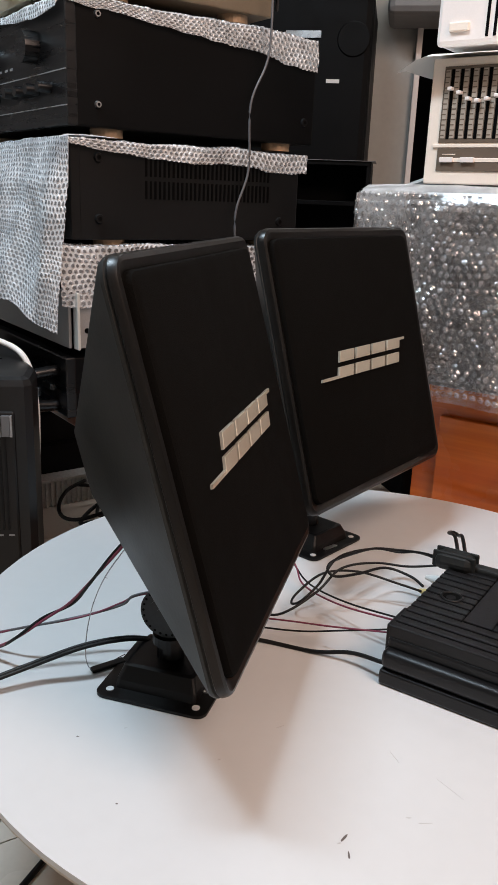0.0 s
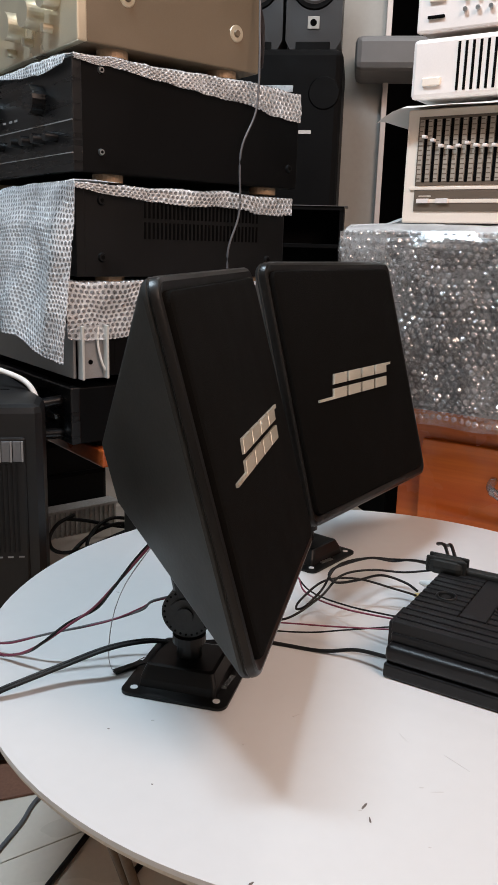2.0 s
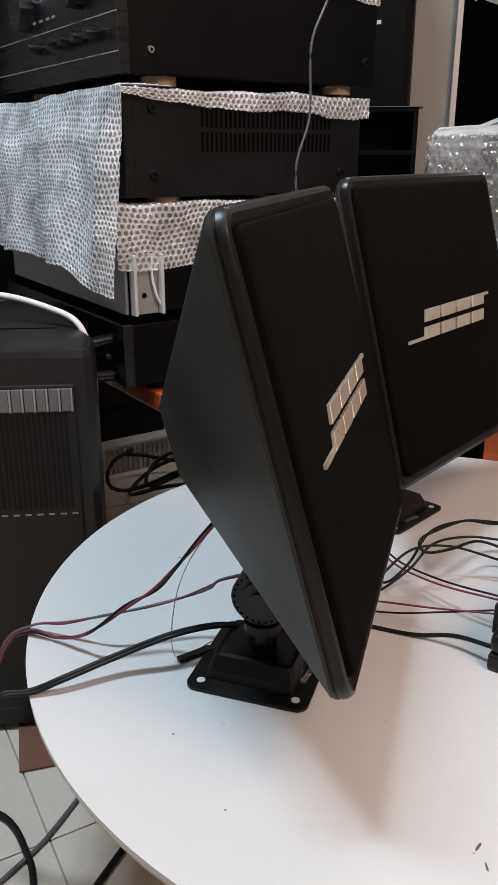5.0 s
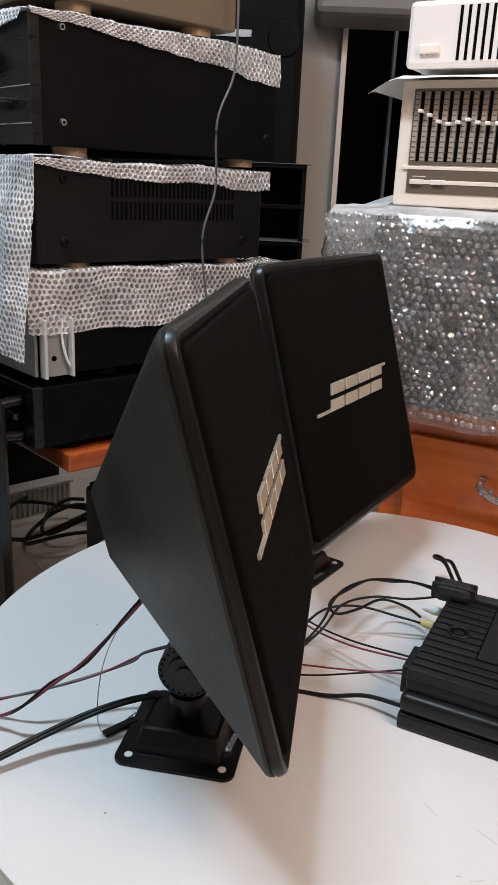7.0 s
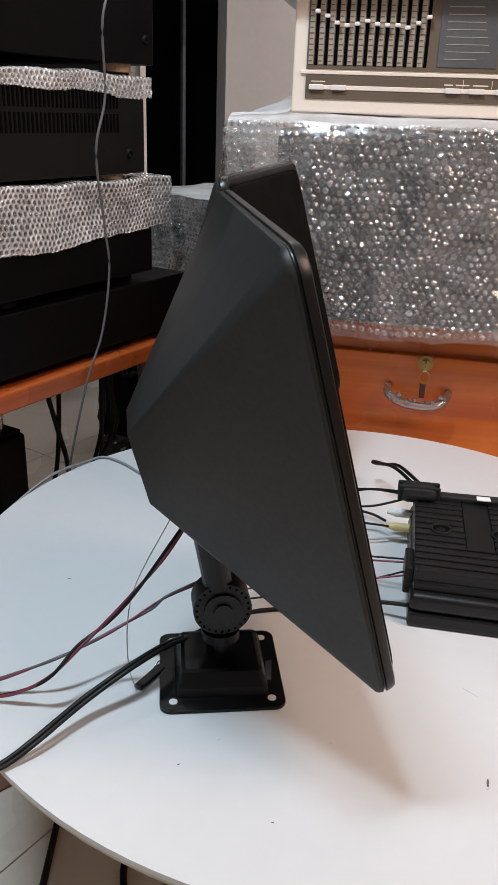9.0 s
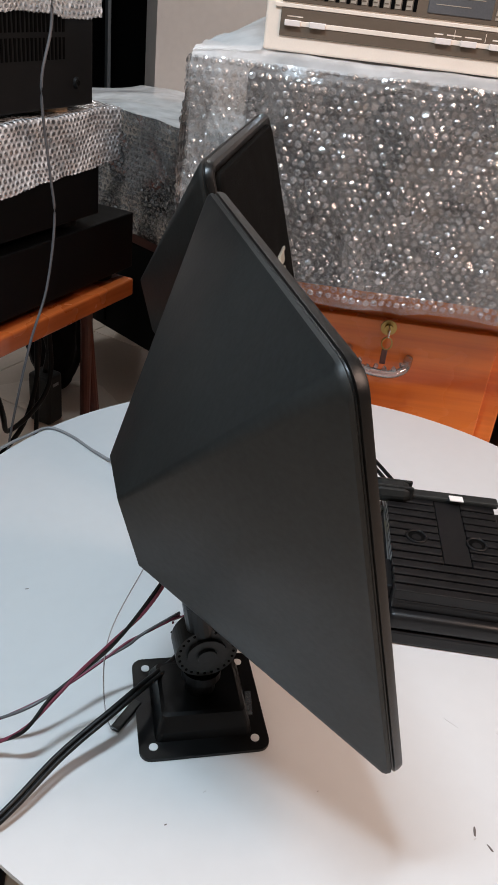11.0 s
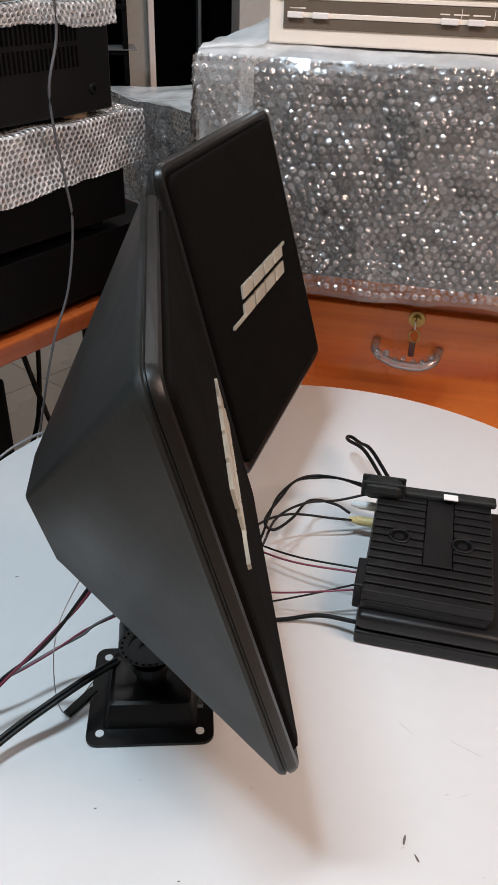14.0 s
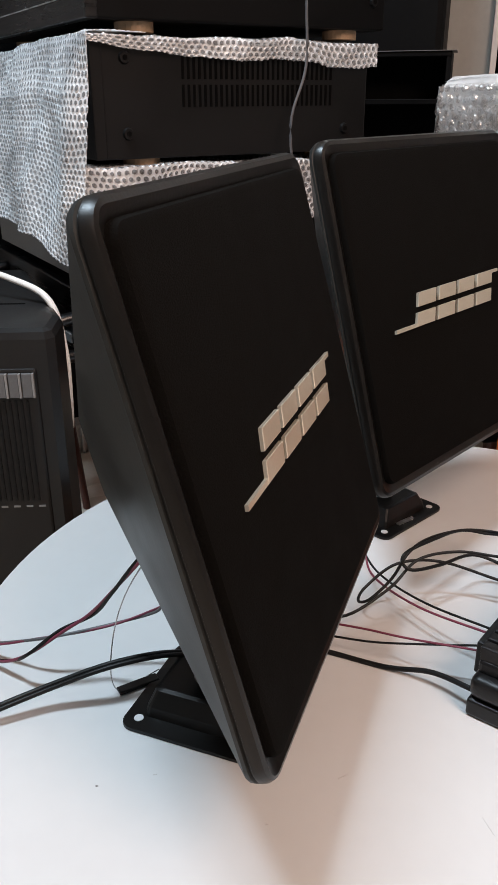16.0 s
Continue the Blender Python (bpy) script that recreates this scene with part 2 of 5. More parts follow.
def join(bm, tmp):
    me = bpy.data.meshes.new("tmp")
    tmp.to_mesh(me)
    tmp.free()
    bm.from_mesh(me)
    bpy.data.meshes.remove(me)
    return bm


def rod(a, b, r, r2=None, n=16, bm=None, cap=True):
    """A cylinder or cone from a to b."""
    a, b = Vector(a), Vector(b)
    tmp = bmesh.new()
    bmesh.ops.create_cone(tmp, cap_ends=cap, segments=n, radius1=r, radius2=r if r2 is None else r2, depth=(b - a).length)
    turn = (b - a).to_track_quat("Z", "Y").to_matrix().to_4x4()
    bmesh.ops.transform(tmp, matrix=Matrix.Translation((a + b) / 2) @ turn, verts=tmp.verts)
    return tmp if bm is None else join(bm, tmp)


def tube(points, r, n=8, steps=8, bm=None):
    """A cable through the points, rounded by a Catmull-Rom curve."""
    P = [Vector(p) for p in points]
    P = [2 * P[0] - P[1]] + P + [2 * P[-1] - P[-2]]
    C = []
    for i in range(1, len(P) - 2):
        for k in range(steps):
            t = k / steps
            a, b, c, d = P[i - 1], P[i], P[i + 1], P[i + 2]
            C.append(0.5 * ((2 * b) + (c - a) * t + (2 * a - 5 * b + 4 * c - d) * t * t + (3 * b - a - 3 * c + d) * t ** 3))
    C.append(P[-2])
    tmp = bmesh.new()
    rings = []
    up = Vector((0, 0, 1))
    for i, c in enumerate(C):
        d = (C[min(i + 1, len(C) - 1)] - C[max(i - 1, 0)]).normalized()
        s = d.cross(up)
        s = s.normalized() if s.length > 1e-4 else Vector((1, 0, 0))
        w = s.cross(d)
        rings.append([tmp.verts.new(c + r * (math.cos(2 * math.pi * k / n) * s + math.sin(2 * math.pi * k / n) * w)) for k in range(n)])
    for a, b in zip(rings, rings[1:]):
        for k in range(n):
            tmp.faces.new((a[k], a[(k + 1) % n], b[(k + 1) % n], b[k]))
    tmp.faces.new(rings[0])
    tmp.faces.new(rings[-1][::-1])
    return tmp if bm is None else join(bm, tmp)


def prism(outline, z0, z1, F=None, bm=None, bevel=0.0):
    """An outline in x, y drawn up from z0 to z1 in the frame F."""
    tmp = bmesh.new()
    lo = [tmp.verts.new((x, y, z0)) for x, y in outline]
    hi = [tmp.verts.new((x, y, z1)) for x, y in outline]
    n = len(outline)
    tmp.faces.new(lo[::-1])
    top = tmp.faces.new(hi)
    for k in range(n):
        tmp.faces.new((lo[k], lo[(k + 1) % n], hi[(k + 1) % n], hi[k]))
    if bevel:
        bmesh.ops.bevel(tmp, geom=list(top.edges), offset=bevel, segments=2, profile=0.5, affect="EDGES")
    if F is not None:
        bmesh.ops.transform(tmp, matrix=F, verts=tmp.verts)
    return tmp if bm is None else join(bm, tmp)


def round_rect(w, h, r, n=5):
    """The outline of a rectangle w by h with round corners, about its middle."""
    out = []
    for cx, cy, a0 in ((w / 2 - r, h / 2 - r, 0), (-w / 2 + r, h / 2 - r, 90), (-w / 2 + r, -h / 2 + r, 180), (w / 2 - r, -h / 2 + r, 270)):
        for k in range(n + 1):
            a = radians(a0 + 90 * k / n)
            out.append((cx + r * math.cos(a), cy + r * math.sin(a)))
    return out


def loft(sections, F=None, close=True):
    """A skin over outlines of equal length, each a list of places."""
    bm = bmesh.new()
    rings = [[bm.verts.new(p) for p in s] for s in sections]
    n = len(rings[0])
    for a, b in zip(rings, rings[1:]):
        for k in range(n):
            bm.faces.new((a[k], a[(k + 1) % n], b[(k + 1) % n], b[k]))
    if close:
        bm.faces.new(rings[0][::-1])
        bm.faces.new(rings[-1])
    if F is not None:
        bmesh.ops.transform(bm, matrix=F, verts=bm.verts)
    return bm


def frame_of(p, x, y, z):
    return Matrix(((x[0], y[0], z[0], p[0]), (x[1], y[1], z[1], p[1]), (x[2], y[2], z[2], p[2]), (0, 0, 0, 1)))


def wrap(place, a, b, pitch=0.0108, r=0.0054, high=0.0026, step=0.012, flip=False):
    """A bubble wrap sheet: place(s, t) gives a point of the sheet for s in a, t in b (metres). Domes stand on a thin sheet in close rows."""
    def normal(s, t):
        e = 0.002
        d = (place(s + e, t) - place(s - e, t)).cross(place(s, t + e) - place(s, t - e))
        return d.normalized()
    V, Fc = [], []
    ns, nt = max(2, int((a[1] - a[0]) / step)), max(2, int((b[1] - b[0]) / step))
    for i in range(ns + 1):
        for j in range(nt + 1):
            V.append(place(a[0] + (a[1] - a[0]) * i / ns, b[0] + (b[1] - b[0]) * j / nt))
    for i in range(ns):
        for j in range(nt):
            q = i * (nt + 1) + j
            Fc.append((q, q + nt + 1, q + nt + 2, q + 1))
    rows = int((b[1] - b[0]) / (pitch * 0.866))
    for j in range(rows):
        t = b[0] + (j + 0.5) * pitch * 0.866
        for i in range(int((a[1] - a[0]) / pitch)):
            s = a[0] + (i + (0.25 if j % 2 else 0.75)) * pitch
            n = (normal(s, t) + Vector((random.gauss(0, 0.20), random.gauss(0, 0.20), random.gauss(0, 0.20)))).normalized()
            c = place(s, t)
            n = -n if flip else n
            x = n.orthogonal().normalized()
            y = n.cross(x)
            flat = random.uniform(0.3, 1.1) if random.random() > 0.25 else random.uniform(0.05, 0.2)
            base = len(V)
            for rr, hh in ((1.0, 0.0), (0.74, 0.66), (0.40, 0.97)):
                for k in range(8):
                    an = k * math.pi / 4
                    V.append(c + n * (high * hh * flat * random.uniform(0.55, 1.25)) + (x * math.cos(an) + y * math.sin(an)) * r * rr * random.uniform(0.88, 1.08))
            for q in (0, 8):
                for k in range(8):
                    Fc.append((base + q + k, base + q + (k + 1) % 8, base + q + 8 + (k + 1) % 8, base + q + 8 + k))
            Fc.append(tuple(base + 16 + k for k in range(8)))
    bm = bmesh.new()
    me = bpy.data.meshes.new("tmp")
    me.from_pydata([tuple(v) for v in V], [], Fc)
    me.polygons.foreach_set("material_index", [0] * (ns * nt) + ([1] * 8 + [2] * 9) * ((len(Fc) - ns * nt) // 17))
    bm.from_mesh(me)
    bpy.data.meshes.remove(me)
    return bm


def honeycomb(place, a, b, pitch=0.0078, high=0.0011, flip=False, ragged=0.0):
    """Milky bubble wrap as six-sided cells: a white net (first) and the clearer bubbles in it (second)."""
    R = pitch / math.sqrt(3)
    net, caps, NF, CF = [], [], [], []
    inner = place

    def place(s, t):
        ws = 0.004 * noise.noise(Vector((s * 20, t * 20, 0))) + 0.0007 * noise.noise(Vector((s * 95, t * 95, 5)))
        wt = 0.004 * noise.noise(Vector((s * 20, t * 20, 3))) + 0.0007 * noise.noise(Vector((s * 95, t * 95, 8)))
        return inner(min(max(s + ws, a[0]), a[1]), min(max(t + wt, b[0]), b[1] + 0.0009 * math.sin(s * 900)))
    for j in range(int((b[1] - b[0]) / (1.5 * R)) + 1):
        t = b[0] + R + j * 1.5 * R
        for i in range(-1, int((a[1] - a[0]) / pitch) + 2):
            s = a[0] + (i + (0.5 if j % 2 else 1.0)) * pitch
            if s < a[0] - 0.001 or s > a[1] + 0.001:
                continue
            if t > b[1] - 2.2 * R and random.random() < ragged:
                continue
            e = 0.003
            n = (inner(s + e, t) - inner(s - e, t)).cross(inner(s, t + e) - inner(s, t - e)).normalized()
            n = (-n if flip else n) * high * random.uniform(0.35, 1.15)
            tilt = (random.uniform(-0.35, 0.35), random.uniform(-0.35, 0.35))
            hole = random.uniform(0.52, 0.66)
            k0, c0 = len(net), len(caps)
            for rr, hh in ((1.0, 0.0), (hole, 0.75)):
                for k in range(6):
                    an = math.pi / 6 + k * math.pi / 3
                    net.append(place(s + R * rr * math.cos(an), t + R * rr * math.sin(an)) + n * hh * (1 + tilt[0] * math.cos(an) + tilt[1] * math.sin(an)))
            for k in range(6):
                NF.append((k0 + k, k0 + (k + 1) % 6, k0 + 6 + (k + 1) % 6, k0 + 6 + k))
            for rr, hh in ((hole, 0.75), (0.3, 1.0)):
                for k in range(6):
                    an = math.pi / 6 + k * math.pi / 3
                    caps.append(place(s + R * rr * math.cos(an), t + R * rr * math.sin(an)) + n * hh * (1 + tilt[0] * math.cos(an) + tilt[1] * math.sin(an)))
            for k in range(6):
                CF.append((c0 + k, c0 + (k + 1) % 6, c0 + 6 + (k + 1) % 6, c0 + 6 + k))
            CF.append(tuple(c0 + 6 + k for k in range(6)))
    return from_lists(net, NF), from_lists(caps, CF)


def from_lists(V, Fc):
    bm = bmesh.new()
    me = bpy.data.meshes.new("tmp")
    me.from_pydata([tuple(v) for v in V], [], Fc)
    bm.from_mesh(me)
    bpy.data.meshes.remove(me)
    return bm


def milky_wrap(place, a, b, at, label, flip=False, ragged=0.0):
    ob = thing("bubble_wrap", at, label, "bubble wrap", "bubble wrap sheets")
    net, caps = honeycomb(place, a, b, flip=flip, ragged=ragged)
    part("film", net, (M_WRAP,), ob, "white net of sealed film", smooth=True)
    tagged(part("bubble_layer", caps, (M_DOME,), ob, "clearer raised air bubbles", smooth=True), kind="stuff")
    return ob


def film(place, a, b, step=0.012):
    ns, nt = max(2, int((a[1] - a[0]) / step)), max(2, int((b[1] - b[0]) / step))
    V = [place(a[0] + (a[1] - a[0]) * i / ns, b[0] + (b[1] - b[0]) * j / nt) for i in range(ns + 1) for j in range(nt + 1)]
    return from_lists(V, [(i * (nt + 1) + j, (i + 1) * (nt + 1) + j, (i + 1) * (nt + 1) + j + 1, i * (nt + 1) + j + 1) for i in range(ns) for j in range(nt)])


def crinkle(p, amount=0.003, scale=18.0):
    return Vector(p) + amount * Vector((noise.noise(Vector(p) * scale), noise.noise(Vector(p) * scale + Vector((7, 0, 0))), noise.noise(Vector(p) * scale + Vector((0, 9, 0)))))


# ---- the room ----
def slab(name, x, y, z, material, label):
    return whole(name, box(x, y, z), material, (0, 0, 0), label, name.split("_")[0], kind="structure")


FLOOR = 0.405  # floor level

slab("floor", (-2.0, 2.4), (-2.2, 3.9), (FLOOR - 0.06, FLOOR - 0.004), M_GROUT, "pale grey grout bed under the floor tiles")
slab("wall_back_right", (0.606, 2.4), (3.1, 3.25), (FLOOR, 2.7), M_WALL, "pale painted wall behind the cabinet")
slab("wall_back_left", (-0.50, 0.32), (3.1, 3.25), (FLOOR, 2.7), M_PANEL, "pale grey panelled wall behind the stack")
# grey toned down to stand in for the dark gear of this background
slab("wall_back_far_left", (-2.0, -0.50), (3.09, 3.25), (FLOOR, 2.7), M_WALL_DARK, "dark grey wall beyond the stack, toned to stand in for dark gear")
# these three hold the doorway's darkness in their colour
slab("wall_recess", (0.1, 1.2), (3.80, 3.86), (FLOOR, 2.7), M_DARK, "wall beyond the doorway, coloured near black for its darkness")
slab("wall_recess_left", (0.1, 0.16), (3.25, 3.80), (FLOOR, 2.7), M_DARK, "side wall beyond the doorway, coloured near black for its darkness")
slab("wall_recess_right", (1.14, 1.2), (3.25, 3.80), (FLOOR, 2.7), M_DARK, "side wall beyond the doorway, coloured near black for its darkness")
# back half of the side wall, toned down like the far-left wall
slab("wall_left", (-2.1, -2.0), (1.2, 3.25), (FLOOR, 2.7), M_WALL_DARK, "dark grey side wall, toned down for background and reflections")
# unseen half of the side wall, kept pale to brighten the enclosures by reflection
slab("wall_left_front", (-2.1, -2.0), (-2.2, 1.2), (FLOOR, 2.7), M_CEIL, "unseen pale side wall added to reflect light onto the loudspeakers")
# unseen wall, made dark so that grilles and bezels reflect less light
slab("wall_right", (2.4, 2.5), (-2.2, 3.25), (FLOOR, 2.7), M_WALL_DARK, "dark grey side wall, toned down for background and reflections")
slab("wall_front", (-2.0, 2.4), (-2.3, -2.2), (FLOOR, 2.7), M_WALL, "pale painted wall")
slab("ceiling", (-2.1, 2.5), (-2.3, 3.9), (2.7, 2.8), M_CEIL, "white painted ceiling")

# ---- the round table ----
TC, TR, TZ = (0.2926, 0.9314), 0.389, 0.72


def round_table():
    ob = thing("round_table", (TC[0], TC[1], FLOOR), "low round white laminate table with scuffed top and hairpin legs", "table")
    rim = [(TC[0] + TR * math.cos(2 * math.pi * k / 128), TC[1] + TR * math.sin(2 * math.pi * k / 128)) for k in range(128)]
    part("tabletop", prism(rim, TZ - 0.0045, TZ, bevel=0.0015), M_WHITE_TOP, ob)
    rim2 = [(TC[0] + (TR - 0.0015) * math.cos(2 * math.pi * k / 96), TC[1] + (TR - 0.0015) * math.sin(2 * math.pi * k / 96)) for k in range(96)]
    part("underside", prism(rim2, TZ - 0.009, TZ - 0.0048), M_EDGE, ob, "bare board underside")
    for k in range(4):
        a = radians(-134 + 90 * k)
        c, d = Vector((math.cos(a), math.sin(a), 0)), Vector((-math.sin(a), math.cos(a), 0))
        m = Vector((TC[0], TC[1], 0))
        feet = [m + c * r + d * e + Vector((0, 0, z)) for r, e, z in ((0.335, -0.020, TZ - 0.009), (0.300, -0.015, 0.605), (0.256, -0.009, FLOOR + 0.05), (0.243, 0.0, FLOOR + 0.0045), (0.256, 0.009, FLOOR + 0.05), (0.300, 0.015, 0.605), (0.335, 0.020, TZ - 0.009))]
        part("leg", tube(feet, 0.0045, 10), M_LEG_METAL, ob, "bent brown metal hairpin leg", smooth=True)
    return ob


round_table()

# ---- the two pyramid loudspeakers ----


def loudspeaker(C, u, tilt, plate_c, plate_a, label):
    u = Vector((u[0], u[1], 0)).normalized()
    side = Vector((u.y, -u.x, 0))
    n = side * math.cos(tilt) + Vector((0, 0, math.sin(tilt)))
    v = n.cross(u)
    F = frame_of(C, u, -n, v)
    W, H, D = 0.297, 0.291, 0.1195
    ob = thing("loudspeaker", (plate_c[0], plate_c[1], TZ), label, "loudspeaker", "pair of loudspeakers on the table")

    def ring(w, h, r, y):
        return [(x, y, z) for x, z in round_rect(w, h, r)]
    bezel = loft([ring(W - 0.024, H - 0.024, 0.008, -0.001), ring(W - 0.010, H - 0.010, 0.010, -0.0045), ring(W - 0.004, H - 0.004, 0.015, -0.0035), ring(W - 0.0008, H - 0.0008, 0.017, -0.001), ring(W, H, 0.017, 0.002),
                  ring(W - 0.0025, H - 0.0025, 0.016, 0.0028), ring(W - 0.0026, H - 0.0026, 0.016, 0.0036)], F)
    part("bezel", bezel, M_BEZEL, ob, "black satin front bezel", smooth=True).data.set_sharp_from_angle(angle=radians(28))
    body = loft([ring(W - 0.003, H - 0.003, 0.016, 0.0034), ring(W - 0.0028, H - 0.0028, 0.016, 0.0038), ring(W, H, 0.017, 0.0046), ring(W - 0.001, H - 0.001, 0.016, 0.007), ring(W - 0.006, H - 0.006, 0.010, 0.009),
                 ring(0.056, 0.060, 0.003, D - 0.002), ring(0.052, 0.056, 0.003, D)], F)
    part("enclosure", body, M_ABS, ob, smooth=True).data.set_sharp_from_angle(angle=radians(28))
    gr = loft([ring(W - 0.022, H - 0.022, 0.010, 0.004), ring(W - 0.022, H - 0.022, 0.010, -0.004), ring(W - 0.025, H - 0.025, 0.009, -0.0065), ring(W - 0.032, H - 0.032, 0.007, -0.0075)], F)
    part("grille", gr, M_GRILLE, ob, "black cloth grille", smooth=True).data.set_sharp_from_angle(angle=radians(40))
    # emblem: slanted blocks between two bars, in plain shapes
    em = part("emblem", prism([(-0.097, -0.0145), (-0.063, -0.0145), (-0.062, -0.0115), (-0.096, -0.0115)], 0.0, 0.0022, F @ pose(0, -0.0078, 0.0, 90, 0, 0)), M_LOGO, ob, "champagne metal emblem of slanted plain blocks")
    x0 = -0.0655
    for k in range(4):
        w, g = 0.0292, 0.0052
        for lo, hi in ((-0.0145, -0.0030), (0.0018, 0.0135)):
            a, b = (lo + 0.0145) * 0.375, (hi + 0.0145) * 0.375
            part("block", prism([(x0 + a, lo), (x0 + w + a, lo), (x0 + w + b, hi), (x0 + b, hi)], 0.0, 0.0026, F @ pose(0, -0.0078, 0.0, 90, 0, 0), bevel=0.0004), M_LOGO, em)
        x0 += w + g
    part("bar", prism([(0.060, 0.0105), (0.088, 0.0105), (0.089, 0.0135), (0.061, 0.0135)], 0.0, 0.0022, F @ pose(0, -0.0078, 0.0, 90, 0, 0)), M_LOGO, em)
    # bracket
    B = pose(plate_c[0], plate_c[1], TZ, 0, 0, plate_a)
    plate = prism(round_rect(0.099, 0.099, 0.009), 0.0005, 0.003, B)
    bracket = part("base_plate", plate, M_STEEL, ob, "black steel base plate with four screw holes")
    for sx in (-1, 1):
        for sy in (-1, 1):
            part("screw_hole", rod(B @ Vector((sx * 0.0388, sy * 0.0388, 0.003)), B @ Vector((sx * 0.0388, sy * 0.0388, 0.0036)), 0.0034, n=14), M_WHITE_TOP, bracket, "open screw hole showing the white table")

    def sq(w, d, r, z):
        return [(x, y, z) for x, y in round_rect(w, d, r, 3)]
    part("pedestal", loft([sq(0.074, 0.070, 0.004, 0.003), sq(0.072, 0.066, 0.004, 0.010), sq(0.064, 0.054, 0.004, 0.021), sq(0.058, 0.048, 0.004, 0.022)], B), M_STEEL, ob)
    part("emblem_plate", prism([(0.036, -0.017), (0.041, -0.017), (0.044, 0.006), (0.039, 0.006)], 0.003, 0.0042, B), M_CHROME, bracket, "small silver emblem bar")
    top = Vector((plate_c[0], plate_c[1], TZ))
    part("post", rod(top + Vector((0, 0, 0.021)), top + Vector((0, 0, 0.054)), 0.012, 0.010, 20), M_STEEL, ob, smooth=False)
    part("collar", rod(top + Vector((0, 0, 0.036)), top + Vector((0, 0, 0.044)), 0.0155, n=24), M_STEEL, ob)
    hub = top + Vector((0, 0, 0.068))
    disc = rod(hub - u * 0.011, hub + u * 0.011, 0.0232, n=48)
    disc = rod(hub - u * 0.014, hub + u * 0.014, 0.015, n=32, bm=disc)
    hinge = part("hinge_disc", disc, M_ABS, ob, "knurled black hinge disc")
    for k in range(24):
        a = 2 * math.pi * k / 24
        w = side * math.cos(a) + Vector((0, 0, math.sin(a)))
        for e in (-1, 1):
            part("index_hole", rod(hub + u * 0.0108 * e + w * 0.0206, hub + u * 0.0114 * e + w * 0.0206, 0.0011, n=8), M_SLOT, hinge)
    part("hinge_bolt", rod(hub - u * 0.0165, hub + u * 0.0165, 0.0075, n=24), M_ABS, ob)
    # arm from the hinge up into the lower back of the enclosure
    tgt = Vector(C) - n * 0.085 - v * 0.055
    part("arm", rod(hub, tgt, 0.011, 0.013, 20), M_STEEL, ob)
    return ob, F


SPK_A, FA = loudspeaker((0.187, 0.7873, 0.9515), (0.0809, 0.9967), radians(15.4), (0.1355, 0.7965), -7.4, "black pyramid-backed loudspeaker on a tilting bracket")
SPK_B, FB = loudspeaker((0.2715, 1.0994, 0.9565), (0.4743, 0.8804), radians(15.8), (0.2225, 1.1235), -32.0, "black pyramid-backed loudspeaker on a tilting bracket")

# ---- the small amplifier on the table ----
AA = -24.0
AX = Vector((math.cos(radians(AA)), math.sin(radians(AA)), 0))
AY = Vector((-AX.y, AX.x, 0))
A0 = AX * 0.0190 + AY * 0.9695
FAMP = pose(A0.x, A0.y, TZ, 0, 0, AA)


